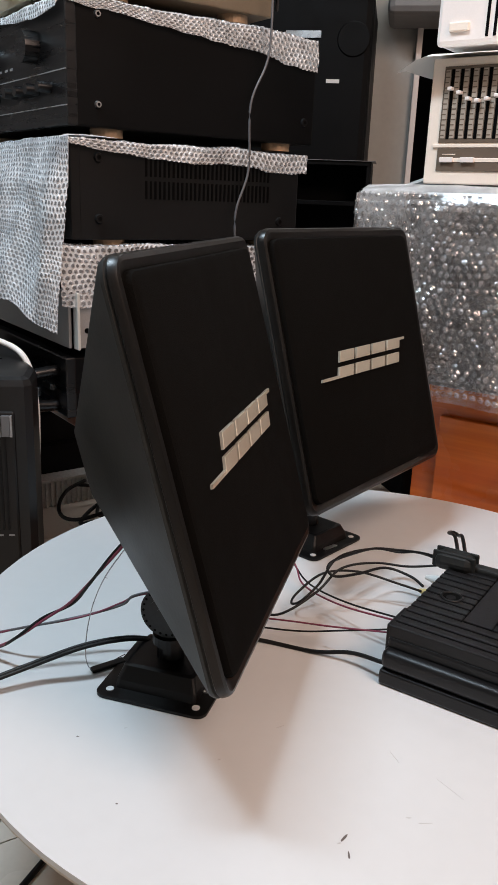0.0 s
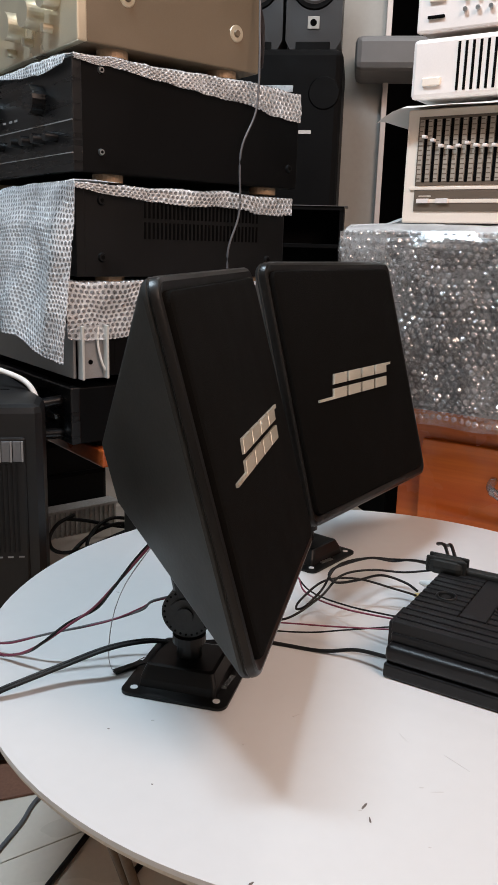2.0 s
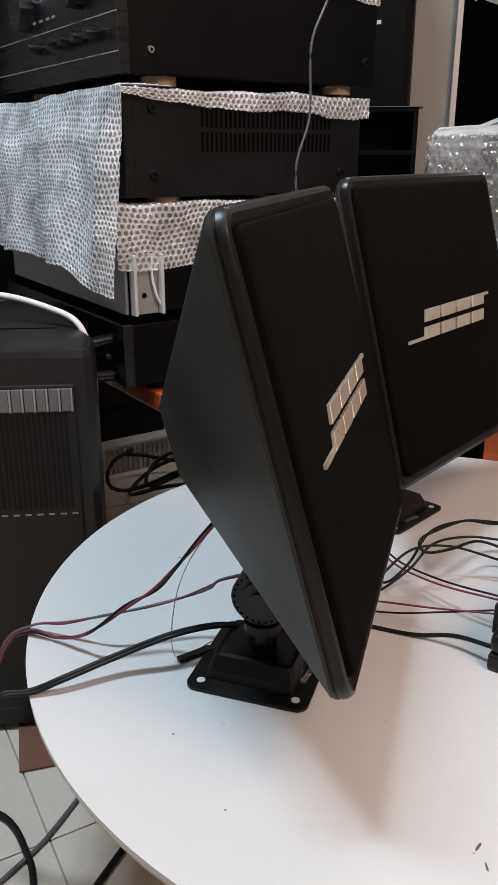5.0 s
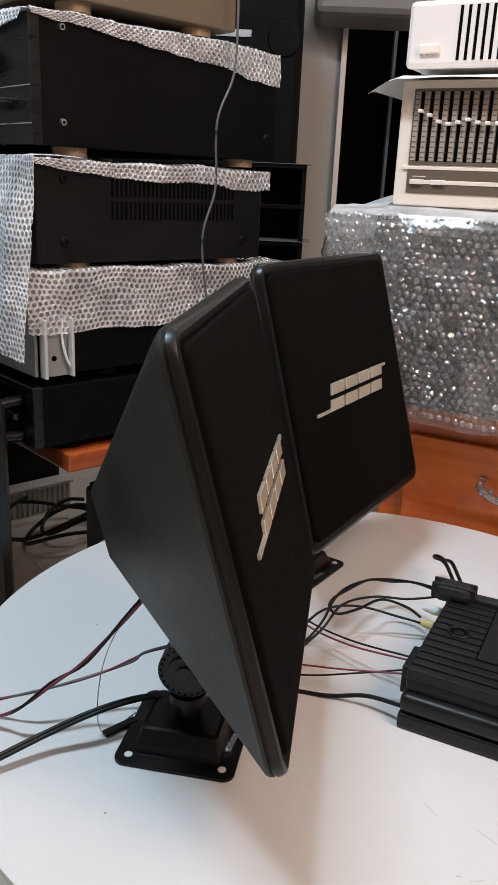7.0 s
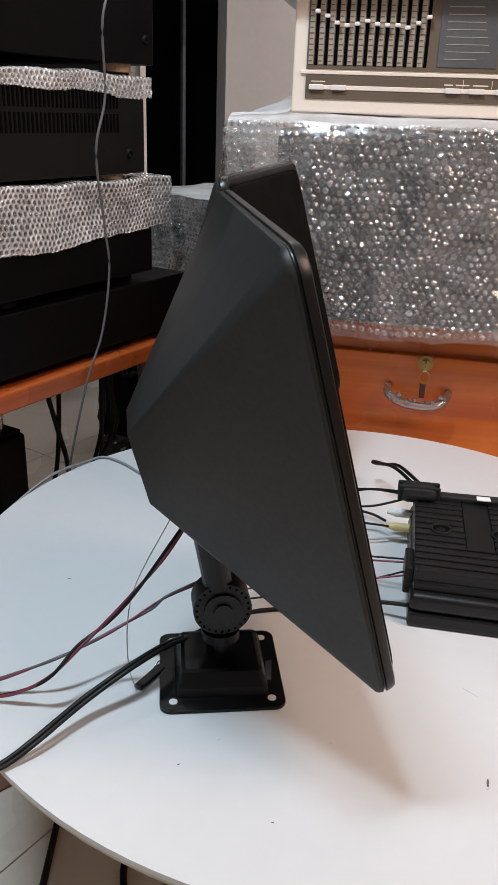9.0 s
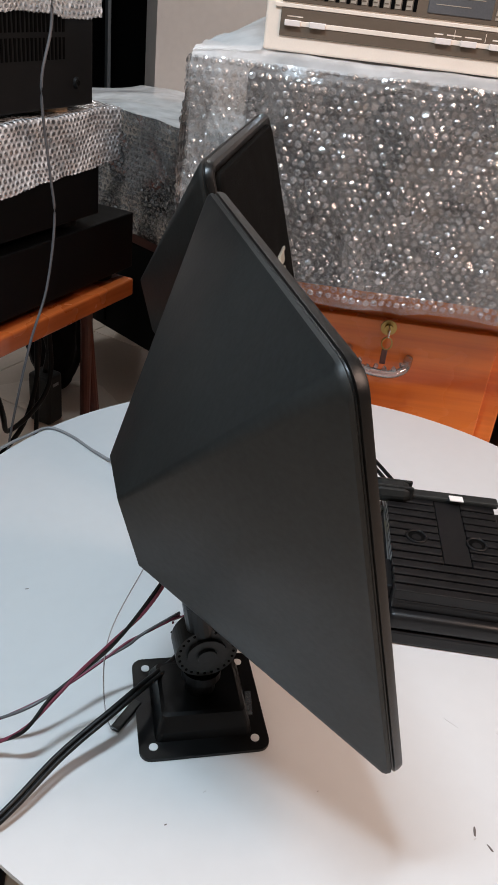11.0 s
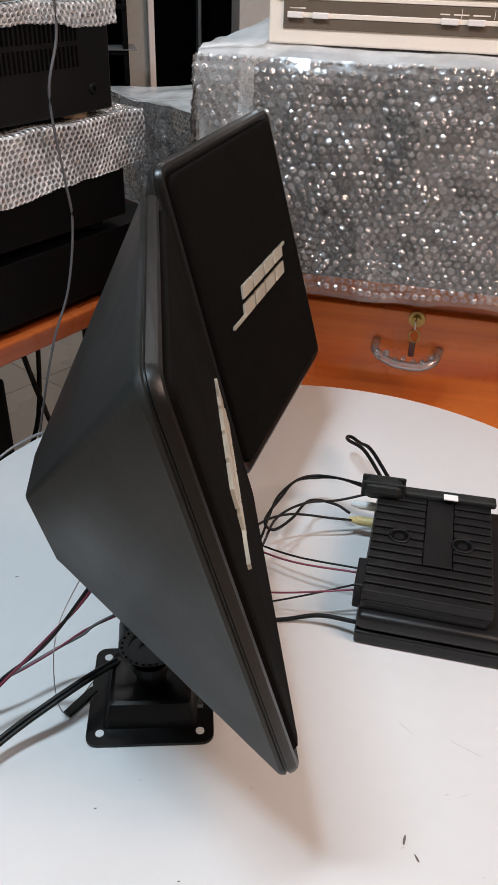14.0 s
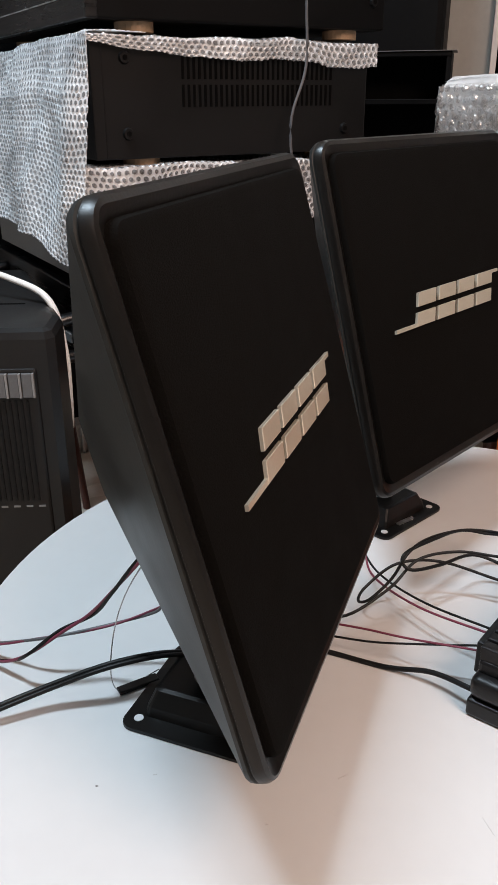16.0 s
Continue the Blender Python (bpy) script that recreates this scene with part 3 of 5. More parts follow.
def small_amplifier():
    ob = thing("amplifier", (A0.x, A0.y, TZ), "small black finned cast-metal amplifier with wires in its back", "amplifier")
    L, Wd = 0.134, 0.199
    near = -0.0866
    part("base", box((-L / 2, L / 2), (near, Wd / 2), (0.001, 0.015), 0.002, FAMP), M_AMP, ob)
    part("case", box((-L / 2, L / 2 - 0.001), (near, Wd / 2), (0.0158, 0.034), 0.006, FAMP, segs=4), M_AMP, ob, smooth=True)
    part("seam", box((-L / 2 + 0.003, L / 2 - 0.003), (near + 0.003, Wd / 2 - 0.003), (0.014, 0.018), 0, FAMP), M_SLOT, ob)
    part("heat_sink", box((-L / 2 + 0.002, L / 2 - 0.022), (-Wd / 2 + 0.0215, Wd / 2 - 0.008), (0.033, 0.0445), 0.003, FAMP), M_AMP, ob)
    y = -Wd / 2 + 0.0225
    k = 0
    while y < Wd / 2 - 0.014:
        if k < 4:
            part("fin", box((-L / 2 + 0.002, L / 2 - 0.021), (y, y + 0.0094), (0.044, 0.055), 0.0010, FAMP), M_AMP, ob)
        else:
            part("fin", box((-L / 2 + 0.002, -0.0165), (y, y + 0.0094), (0.044, 0.055), 0.0010, FAMP), M_AMP, ob)
            part("fin", box((0.0105, L / 2 - 0.021), (y, y + 0.0094), (0.044, 0.055), 0.0010, FAMP), M_AMP, ob)
        y += 0.0118
        k += 1
    part("name_strip", box((-0.0160, 0.0100), (-Wd / 2 + 0.0705, Wd / 2 - 0.014), (0.044, 0.0546), 0.0006, FAMP), M_AMP, ob)
    for x in (-0.0395, 0.0188):
        rr = part("screw_well", rod(FAMP @ Vector((x, 0.006, 0.046)), FAMP @ Vector((x, 0.006, 0.0552)), 0.0104, n=28), M_SLOT, ob)
        part("well_rim", tube([FAMP @ Vector((x + 0.0094 * math.cos(q * math.pi / 12), 0.006 + 0.0094 * math.sin(q * math.pi / 12), 0.0552)) for q in range(25)], 0.0014, 8, 1), M_AMP, rr, smooth=True)
        part("well_screw", rod(FAMP @ Vector((x, 0.0045, 0.0552)), FAMP @ Vector((x, 0.0045, 0.0555)), 0.0046, n=18), M_BLACK_B, rr)
    part("switch", box((L / 2 - 0.002, L / 2 + 0.002), (-Wd / 2 + 0.018, -Wd / 2 + 0.042), (0.0145, 0.0178), 0.0008, FAMP), M_LEG, ob, "dull red power switch")
    part("indicator", box((L / 2 - 0.002, L / 2 + 0.0008), (-Wd / 2 + 0.053, -Wd / 2 + 0.0562), (0.016, 0.0186), 0, FAMP), M_LED, ob, "small green indicator light")
    part("front_mark", box((L / 2 - 0.002, L / 2 + 0.001), (-Wd / 2 + 0.075, -Wd / 2 + 0.098), (0.020, 0.0235), 0, FAMP), M_CHROME, ob, "small silver emblem bar")
    part("terminal_block", box((-L / 2 - 0.006, -L / 2 + 0.003), (-0.063, -0.024), (0.020, 0.047), 0.0015, FAMP), M_AMP, ob, "black plug-in wire terminal")
    for yy, zz, m in ((0.066, 0.020, M_YELLOW), (0.080, 0.030, M_PAPER)):
        pl = part("phono_plug", rod(FAMP @ Vector((-L / 2 - 0.016, yy, zz)), FAMP @ Vector((-L / 2 + 0.002, yy, zz)), 0.0047, n=16), m, ob, "yellow phono plug" if m == M_YELLOW else "white phono plug")
        part("tip", rod(FAMP @ Vector((-L / 2 - 0.025, yy, zz)), FAMP @ Vector((-L / 2 - 0.016, yy, zz)), 0.0022, 0.0044, n=12), m, pl)
    return ob


small_amplifier()


def power_plug():
    ob = thing("cable_adapter", FAMP @ Vector((-0.03, 0.09, 0.055)), "black plastic cable adapter with a flat strap resting on the amplifier", "cable adapter")
    G = FAMP @ pose(-0.014, -0.0165, 0.0, 0, 0, 2)
    part("adapter_body", box((-0.064, -0.024), (0.080, 0.106), (0.050, 0.069), 0.008, G), M_ABS, ob)
    part("rib", box((-0.066, -0.022), (0.085, 0.0885), (0.052, 0.0698), 0.0017, G), M_ABS, ob)
    part("rib", box((-0.066, -0.022), (0.097, 0.1005), (0.052, 0.0698), 0.0017, G), M_ABS, ob)
    st = part("strap", box((-0.026, 0.068), (0.088, 0.101), (0.0535, 0.060), 0.002, G), M_ABS, ob)
    part("tag", box((0.016, 0.030), (0.084, 0.093), (0.0605, 0.0615), 0, G), M_PAPER, st, "small white paper tag")
    return ob


power_plug()

# ---- leads on the table ----


def lead(name, pts, r, material, label, z=None):
    pts = [(p[0], p[1], (TZ + r + 0.0004) if len(p) < 3 else p[2]) for p in pts]
    return whole(name, tube(pts, r), material, pts[0], label, "cable", "leads on the table", smooth=True)


Z = TZ


def strands(pts, d, k):
    """A second strand that winds round the first at the distance d."""
    return [(x + d * math.cos(2.1 * i + k), y + d * math.sin(2.1 * i + k), z + 0.4 * d * math.cos(1.3 * i)) for i, (x, y, z) in enumerate(pts)]


UPPER = [(0.130, 0.815, 0.885), (0.093, 0.793, 0.840), (0.066, 0.795, 0.806), (0.044, 0.797, 0.780), (0.024, 0.788, 0.766), (0.002, 0.780, 0.750), (-0.020, 0.784, 0.735), (-0.042, 0.792, 0.7255), (-0.072, 0.800, 0.7235), (-0.105, 0.806, 0.690), (-0.150, 0.810, 0.56)]
LOWER = [(0.126, 0.832, 0.785), (0.097, 0.824, 0.780), (0.082, 0.826, 0.770), (0.058, 0.818, 0.760), (0.031, 0.806, 0.755), (0.0, 0.797, 0.750), (-0.038, 0.800, 0.735), (-0.074, 0.808, 0.7235), (-0.110, 0.812, 0.690), (-0.155, 0.820, 0.56)]
TWIN = [(0.150, 0.862, 0.7225), (0.120, 0.833, 0.733), (0.094, 0.805, 0.748), (0.062, 0.781, 0.750), (0.023, 0.762, 0.738), (-0.013, 0.735, 0.730), (-0.034, 0.724, 0.7235), (-0.058, 0.712, 0.7225), (-0.085, 0.700, 0.690), (-0.110, 0.690, 0.56)]
lead("speaker_wire", UPPER, 0.0013, M_RED, "dark red speaker wire running from the loudspeaker off the table")
lead("speaker_wire", strands(UPPER, 0.0026, 0.4), 0.0014, M_RUBBER, "black speaker wire running from the loudspeaker off the table")
lead("speaker_wire", LOWER, 0.0010, M_RED, "dark red speaker wire running from the bracket off the table")
lead("speaker_wire", strands(LOWER, 0.0022, 1.4), 0.0012, M_DARK_WIRE, "grey speaker wire running from the bracket off the table")
lead("speaker_cable", TWIN[::-1] + [(0.193, 0.871), (0.254, 0.862), (0.29, 0.852, Z + 0.012), tuple(FAMP @ Vector((-0.066, -0.079, 0.018)))], 0.0020, M_RUBBER, "black twin cable crossing under the loudspeaker to the amplifier")
lead("speaker_cable", [(x + 0.003, y - 0.003, z + 0.0004) for x, y, z in TWIN], 0.0018, M_RUBBER, "black twin cable running under the loudspeaker")
lead("speaker_wire", [(0.120, 0.83, Z + 0.060), (0.135, 0.865, Z + 0.030), (0.187, 0.890, Z + 0.015), (0.232, 0.885, Z + 0.018), (0.271, 0.870, Z + 0.026), tuple(FAMP @ Vector((-0.070, -0.057, 0.036)))], 0.0009, M_RED, "thin red wire running to the amplifier")
lead("speaker_wire", [(0.118, 0.825, Z + 0.055), (0.135, 0.855, Z + 0.028), (0.19, 0.878, Z + 0.012), (0.24, 0.872, Z + 0.016), (0.28, 0.865, Z + 0.026), tuple(FAMP @ Vector((-0.070, -0.049, 0.036)))], 0.0009, M_RUBBER, "thin black wire running to the amplifier")
lead("speaker_wire", [(0.185, 1.06, 0.83), (0.170, 1.040, 0.795), (0.201, 1.011, 0.768), (0.222, 0.992, 0.745), (0.235, 0.965, 0.736), (0.276, 0.915, 0.745), tuple(FAMP @ Vector((-0.070, -0.034, 0.036)))], 0.0010, M_RED, "dark red wire from the far loudspeaker to the amplifier")
lead("speaker_wire", [(0.188, 1.065, 0.83), (0.167, 1.045, 0.795), (0.197, 1.016, 0.768), (0.219, 0.998, 0.745), (0.240, 0.970, 0.736), (0.281, 0.922, 0.745), tuple(FAMP @ Vector((-0.070, -0.028, 0.036)))], 0.0010, M_RUBBER, "black wire from the far loudspeaker to the amplifier")
PEAK = [(0.371, 0.978, Z + 0.056), (0.354, 1.012, Z + 0.046), (0.331, 1.036, Z + 0.036), (0.305, 1.018, Z + 0.043), (0.283, 0.984, Z + 0.050), (0.263, 0.955, Z + 0.052)]
BACK = [(0.259, 0.947, Z + 0.046), (0.268, 0.944, Z + 0.041), (0.290, 0.964, Z + 0.037), (0.318, 1.000, Z + 0.030), (0.345, 0.998, Z + 0.024), (0.358, 0.984, Z + 0.021)]
TAIL = [(0.252, 0.938, Z + 0.034), (0.236, 0.924, Z + 0.020), (0.226, 0.928, Z + 0.014), (0.230, 0.944, Z + 0.018), (0.254, 0.962, Z + 0.034), (0.290, 0.975, Z + 0.034), (0.335, 0.972, Z + 0.026), (0.356, 0.972, Z + 0.021)]
lead("signal_cable", PEAK + BACK, 0.0015, M_RUBBER, "black signal cable looped above the table")
lead("signal_cable", strands(PEAK, 0.0032, 0.8) + TAIL, 0.0013, M_RUBBER, "black signal cable looped above the table")
lead("signal_cable", [(0.371, 0.973, Z + 0.052), (0.340, 0.975, Z + 0.046), (0.305, 0.975, Z + 0.046), (0.272, 0.957, Z + 0.044), (0.250, 0.930, Z + 0.028), (0.215, 0.905, Z + 0.012), (0.18, 0.93, Z + 0.004)], 0.0013, M_RUBBER, "black signal cable running back from the adapter")
lead("cable_end", [tuple(FAMP @ Vector((-0.059, 0.078, 0.060))), (0.392, 1.05, Z + 0.053), (0.3905, 1.10, Z + 0.036), (0.3945, 1.118, Z + 0.030), (0.3995, 1.116, Z + 0.030), (0.4005, 1.09, Z + 0.038), (0.400, 1.05, Z + 0.053), tuple(FAMP @ Vector((-0.051, 0.078, 0.060)))], 0.0021, M_RUBBER, "doubled black cable end standing out from the adapter on the amplifier")

lead("grey_lead", [(-0.06, 1.16, Z - 0.03), (0.0, 1.195, Z + 0.003), (0.047, 1.235), (0.070, 1.246), (0.093, 1.223), (0.115, 1.183), (0.135, 1.15, Z + 0.01), (0.16, 1.12, Z + 0.06)], 0.0018, M_GREY_WIRE, "grey lead running from the far loudspeaker off the table")


def safety_wire():
    ob = thing("safety_clip", (0.066, 0.784, Z), "thin steel safety wire with a small clip beside the base plate", "safety clip")
    part("wire", tube([(0.088, 0.815, Z + 0.004), (0.066, 0.786, Z + 0.004), (0.060, 0.795, Z + 0.035), (0.068, 0.815, Z + 0.075), (0.100, 0.835, Z + 0.125)], 0.0005, 6), M_CHROME, ob)
    part("clip", box((-0.016, 0.016), (-0.004, 0.004), (0.001, 0.004), 0.001, pose(0.078, 0.797, Z, 0, 0, 45)), M_STEEL, ob)


safety_wire()

# paint chips and scratches on the tabletop


def scuff(x, y, ln, wd, ang, name="paint_chip"):
    out = []
    ln, wd = ln * 0.8, wd * 0.55
    for k in range(10):
        a = 2 * math.pi * k / 10
        j = random.uniform(0.6, 1.2)
        out.append((ln / 2 * math.cos(a) * j, wd / 2 * math.sin(a) * j))
    return whole(name, prism(out, 0.0, 0.00025, pose(x, y, TZ, 0, 0, ang)), M_SCRATCH if wd < 0.001 else M_CHIP, (x, y, TZ), "small dark chip in the white tabletop", "paint chip", "chips in the tabletop")


for x, y, ln, wd, ang in ((0.297, 0.642, 0.010, 0.004, 60), (0.301, 0.628, 0.008, 0.0025, 100), (0.294, 0.637, 0.004, 0.0015, 20), (0.340, 0.670, 0.005, 0.0018, 10), (0.352, 0.667, 0.012, 0.0006, 10),
                          (0.341, 0.608, 0.0025, 0.0018, 0), (0.330, 0.732, 0.018, 0.0007, -60), (0.370, 0.705, 0.035, 0.0006, -45), (0.239, 0.748, 0.010, 0.0007, 40), (0.018, 0.961, 0.004, 0.002, 0),
                          (0.087, 0.702, 0.003, 0.002, 0), (0.14, 0.64, 0.0025, 0.002, 0), (0.2, 0.70, 0.0025, 0.0015, 0), (0.225, 0.557, 0.006, 0.004, 40), (0.12, 0.72, 0.004, 0.0012, 20)):
    scuff(x, y, ln, wd, ang)

# ---- the stack of hi-fi on the wooden stand ----
FS = frame_of((-0.072, 1.215, 0), (0.7071, 0.7071, 0), (-0.7071, 0.7071, 0), (0, 0, 1))
FQ = frame_of((0.328, 1.336, 0), (0.9, -0.436, 0), (0.436, 0.9, 0), (0, 0, 1))
FD = frame_of((0.537, 1.29, 0), (0.9, -0.436, 0), (0.436, 0.9, 0), (0, 0, 1))


def stand():
    ob = thing("wooden_stand", FS @ Vector((0.18, 0.2, FLOOR)), "low varnished wooden stand with thin legs under the hi-fi stack", "stand")
    part("board", box((-0.014, 0.40), (-0.012, 0.95), (0.797, 0.823), 0.003, FS), M_WOOD_EDGE, ob)
    for a0, a1, b in ((0.33, 0.345, 0.02), (0.325, 0.40, 0.02), (0.02, 0.06, 0.45), (0.02, 0.06, 0.90), (0.33, 0.345, 0.90)):
        part("leg", rod(FS @ Vector((a0, b, 0.797)), FS @ Vector((a1, b + 0.02, FLOOR)), 0.009, 0.007, 12), M_LEG, ob)
    return ob


stand()


def screw(F, u, z, r, parent, w=-0.001, material=None):
    a, b = F @ Vector((u, w + 0.001, z)), F @ Vector((u, w - 0.0025, z))
    s = part("screw", rod(a, b, r, r * 0.8, 18), material or M_BLACK_B, parent)
    part("screw_slot", rod(b, F @ Vector((u, w - 0.0029, z)), r * 0.45, n=6), M_SLOT, s)


def hifi(name, u, z, depth, face, body, label, screws=(), feet=True, foot=M_FOOT, lift=0.010):
    """A hi-fi unit seen from its side: its front plate looks along -x of the stack's frame."""
    ob = thing(name, FS @ Vector(((u[0] + u[1]) / 2, depth / 2, z[0])), label, "amplifier")
    z0 = z[0] + (lift if feet else 0)
    part("cabinet", box((u[0] + 0.012, u[1]), (0, depth), (z0, z[1]), 0.002, FS), body, ob)
    part("front_panel", box((u[0], u[0] + 0.014), (-0.001, depth + 0.001), (z0, z[1] + 0.001), 0.002, FS), face, ob)
    for a, b, r in screws:
        screw(FS, a, b, r, ob, material=M_CHROME if r < 0.006 else None)
    if feet:
        for a in (u[0] + 0.065, u[1] - 0.045):
            for b in (0.03, depth - 0.03):
                part("foot", rod(FS @ Vector((a, b, z[0])), FS @ Vector((a, b, z0 + 0.0005)), 0.021, n=24), foot, ob, "round gilt foot")
    return ob


gold = hifi("integrated_amplifier", (-0.034, 0.256), (1.347, 1.457), 0.42, M_GOLD_FACE, M_GOLD, "champagne-coloured amplifier with round knobs on top of the stack", ())
for a, z in ((0.038, 1.418), (0.214, 1.405)):
    cup = part("screw_cup", rod(FS @ Vector((a, 0.001, z)), FS @ Vector((a, -0.0012, z)), 0.0125, 0.0105, 28), M_GOLD_FACE, gold, "recessed champagne screw cup")
    part("screw", rod(FS @ Vector((a, -0.001, z)), FS @ Vector((a, -0.004, z)), 0.0055, 0.004, 18), M_GOLD, cup)
for b, z, r, ln in ((0.06, 1.418, 0.017, 0.022), (0.115, 1.405, 0.019, 0.024), (0.18, 1.40, 0.019, 0.024), (0.075, 1.382, 0.006, 0.014), (0.14, 1.375, 0.006, 0.014), (0.2, 1.37, 0.006, 0.014), (0.3, 1.41, 0.03, 0.026)):
    part("knob", rod(FS @ Vector((-0.034, b, z)), FS @ Vector((-0.034 - ln, b, z)), r, r * 0.95, 28), M_GOLD_FACE, gold, "round champagne metal knob")
topbox = thing("black_unit", FS @ Vector((0.08, 0.2, 1.458)), "flat black unit lying on the champagne amplifier", "hi-fi unit")
part("cabinet", box((-0.025, 0.187), (0.045, 0.36), (1.4585, 1.56), 0.002, FS), M_BLACK, topbox)
for u in (0.070, 0.112):
    part("side_stripe", prism([(u, 1.492), (u + 0.004, 1.492), (u + 0.024, 1.522), (u + 0.020, 1.522)], -0.0455, -0.0435, FS @ Matrix(((1, 0, 0, 0), (0, 0, -1, 0), (0, 1, 0, 0), (0, 0, 0, 1)))), M_PAPER, topbox, "slanted white stripe")
for k in range(6):
    d = 0.006 * k
    whole("signal_lead", tube([FS @ Vector(q) for q in ((-0.022 - 0.004 * k, 0.10 + d, 1.53 + 0.3 * d), (-0.030 - 0.003 * k, 0.09 + d, 1.520), (-0.036 - 0.002 * k, 0.075 + 2.2 * d, 1.492), (-0.030, 0.07 + 2.6 * d, 1.466), (0.0, 0.10 + 2 * d, 1.4605))], 0.0022), M_BROWN_WIRE, FS @ Vector((-0.03, 0.1, 1.46)), "brown-black lead bundled in front of the black unit", "cable", "leads on the champagne amplifier", smooth=True)
for k in range(4):
    whole("signal_lead", tube([FS @ Vector(q) for q in ((0.185, 0.09 + 0.02 * k, 1.505 + 0.012 * k), (0.212, 0.07 + 0.012 * k, 1.490 + 0.008 * k), (0.240, 0.040 + 0.006 * k, 1.474 + 0.003 * k), (0.262, 0.02, 1.462), (0.285, 0.03, 1.435 - 0.01 * k), (0.30, 0.05, 1.38))], 0.0024), M_BROWN_WIRE, FS @ Vector((0.24, 0.04, 1.46)), "brown-black lead running over the edge of the champagne amplifier", "cable", "leads on the champagne amplifier", smooth=True)
s1 = hifi("black_amplifier", (-0.043, 0.338), (1.190, 1.337), 0.43, M_PANEL_BLACK, M_BLACK, "large black amplifier with knobs on round feet", ((-0.002, 1.326, 0.0045), (-0.003, 1.226, 0.0045), (0.32, 1.230, 0.006)))
for b, z, r in ((0.05, 1.245, 0.007), (0.09, 1.245, 0.007), (0.13, 1.245, 0.007), (0.17, 1.245, 0.007), (0.24, 1.245, 0.007), (0.10, 1.295, 0.020), (0.28, 1.295, 0.026)):
    kn = part("knob", rod(FS @ Vector((-0.043, b, z)), FS @ Vector((-0.043 - 0.018, b, z)), r, r * 0.93, 20), M_PANEL_BLACK, s1)
for z in (1.262, 1.222):
    part("panel_line", box((-0.0442, -0.042), (0.0, 0.42), (z, z + 0.0012), 0, FS), M_GREY_WIRE, s1)
for b in (0.18, 0.20, 0.225, 0.25):
    part("panel_print", box((-0.0440, -0.042), (b, b + 0.010), (1.276, 1.279), 0, FS), M_GREY_WIRE, s1, "small pale printed mark")
s2 = hifi("wrapped_amplifier", (-0.042, 0.316), (1.058, 1.180), 0.43, M_BLACK_B, M_BLACK_B, "charcoal amplifier with side vents half covered in bubble wrap", ((-0.004, 1.165, 0.0065), (-0.004, 1.091, 0.0065), (0.283, 1.091, 0.0065)), lift=0.007)
for k in range(30):
    uu = 0.062 + k * 0.0068
    for zz in (1.1170, 1.1450):
        part("vent_slot", box((uu, uu + 0.0030), (-0.0008, 0.002), (zz, zz + 0.0225), 0, FS), M_SLOT, s2)
s3 = hifi("black_receiver", (0.0, 0.33), (0.918, 1.050), 0.43, M_BLACK, M_BLACK, "black receiver under draped bubble wrap", (), True, M_BLACK)
part("front_plate", box((-0.047, -0.0425), (0.006, 0.43), (0.926, 1.0), 0.001, FS), M_BEAM, s3, "bare grey metal front plate")
ear = part("rack_ear", box((-0.042, -0.001), (0.0, 0.003), (0.926, 1.0), 0.0008, FS), M_GREY_WIRE, s3, "bare metal rack ear")
for u0 in (-0.042, -0.005):
    part("ear_lip", box((u0, u0 + 0.004), (-0.012, 0.0), (0.926, 1.0), 0.001, FS), M_PANEL, ear)
part("ear_hole", rod(FS @ Vector((-0.024, 0.0, 0.949)), FS @ Vector((-0.024, -0.0006, 0.949)), 0.0035, n=14), M_SLOT, ear)
part("white_lead", tube([FS @ Vector(p) for p in ((-0.014, -0.004, 1.0), (-0.015, -0.005, 0.975), (-0.010, -0.006, 0.95), (-0.003, -0.006, 0.935))], 0.0017), M_WHITE_WIRE, ear, "white cable in the rack ear", smooth=True)
s4 = hifi("power_amplifier", (-0.055, 0.413), (0.824, 0.914), 0.45, M_PANEL_BLACK, M_BLACK, "wide black power amplifier standing on the wooden stand", (), True, M_BLACK)

for b in (0.03, 0.38):
    part("handle", tube([FS @ Vector(p) for p in ((-0.055, b, 0.845), (-0.095, b, 0.850), (-0.100, b, 0.868), (-0.095, b, 0.888), (-0.055, b, 0.893))], 0.008), M_PANEL_BLACK, s4, smooth=True)
part("emblem", box((-0.0575, -0.054), (0.05, 0.08), (0.862, 0.870), 0, FS), M_CHROME, s4, "small silver emblem bar")
for b in (0.10, 0.25):
    part("rating_label", box((-0.0575, -0.054), (b, b + 0.022), (0.842, 0.853), 0, FS), M_GREY_WIRE, s4, "small pale printed label")

# bubble wrap laid between the units, draped over their sides and fronts


def drape(front, top_z, side_z, u0, u1, wave=0.006, back_w=0.40):
    """A sheet that lies on a top and hangs over the side towards the room: t runs from the back over the edge and down."""
    def place(s, t):
        # s along the unit, t: 0 at the edge, negative on the top, positive down the side
        if t < 0:
            p = Vector((s, -t - 0.006 * math.exp(t / 0.008), top_z + 0.003))
        else:
            p = Vector((s, -0.006 - 0.10 * t * t + wave * 0.2 * math.sin(s * 22 + 1.3), top_z + 0.003 - t))
        return crinkle(crinkle(FS @ p, 0.004, 14), 0.0018, 40)
    return place


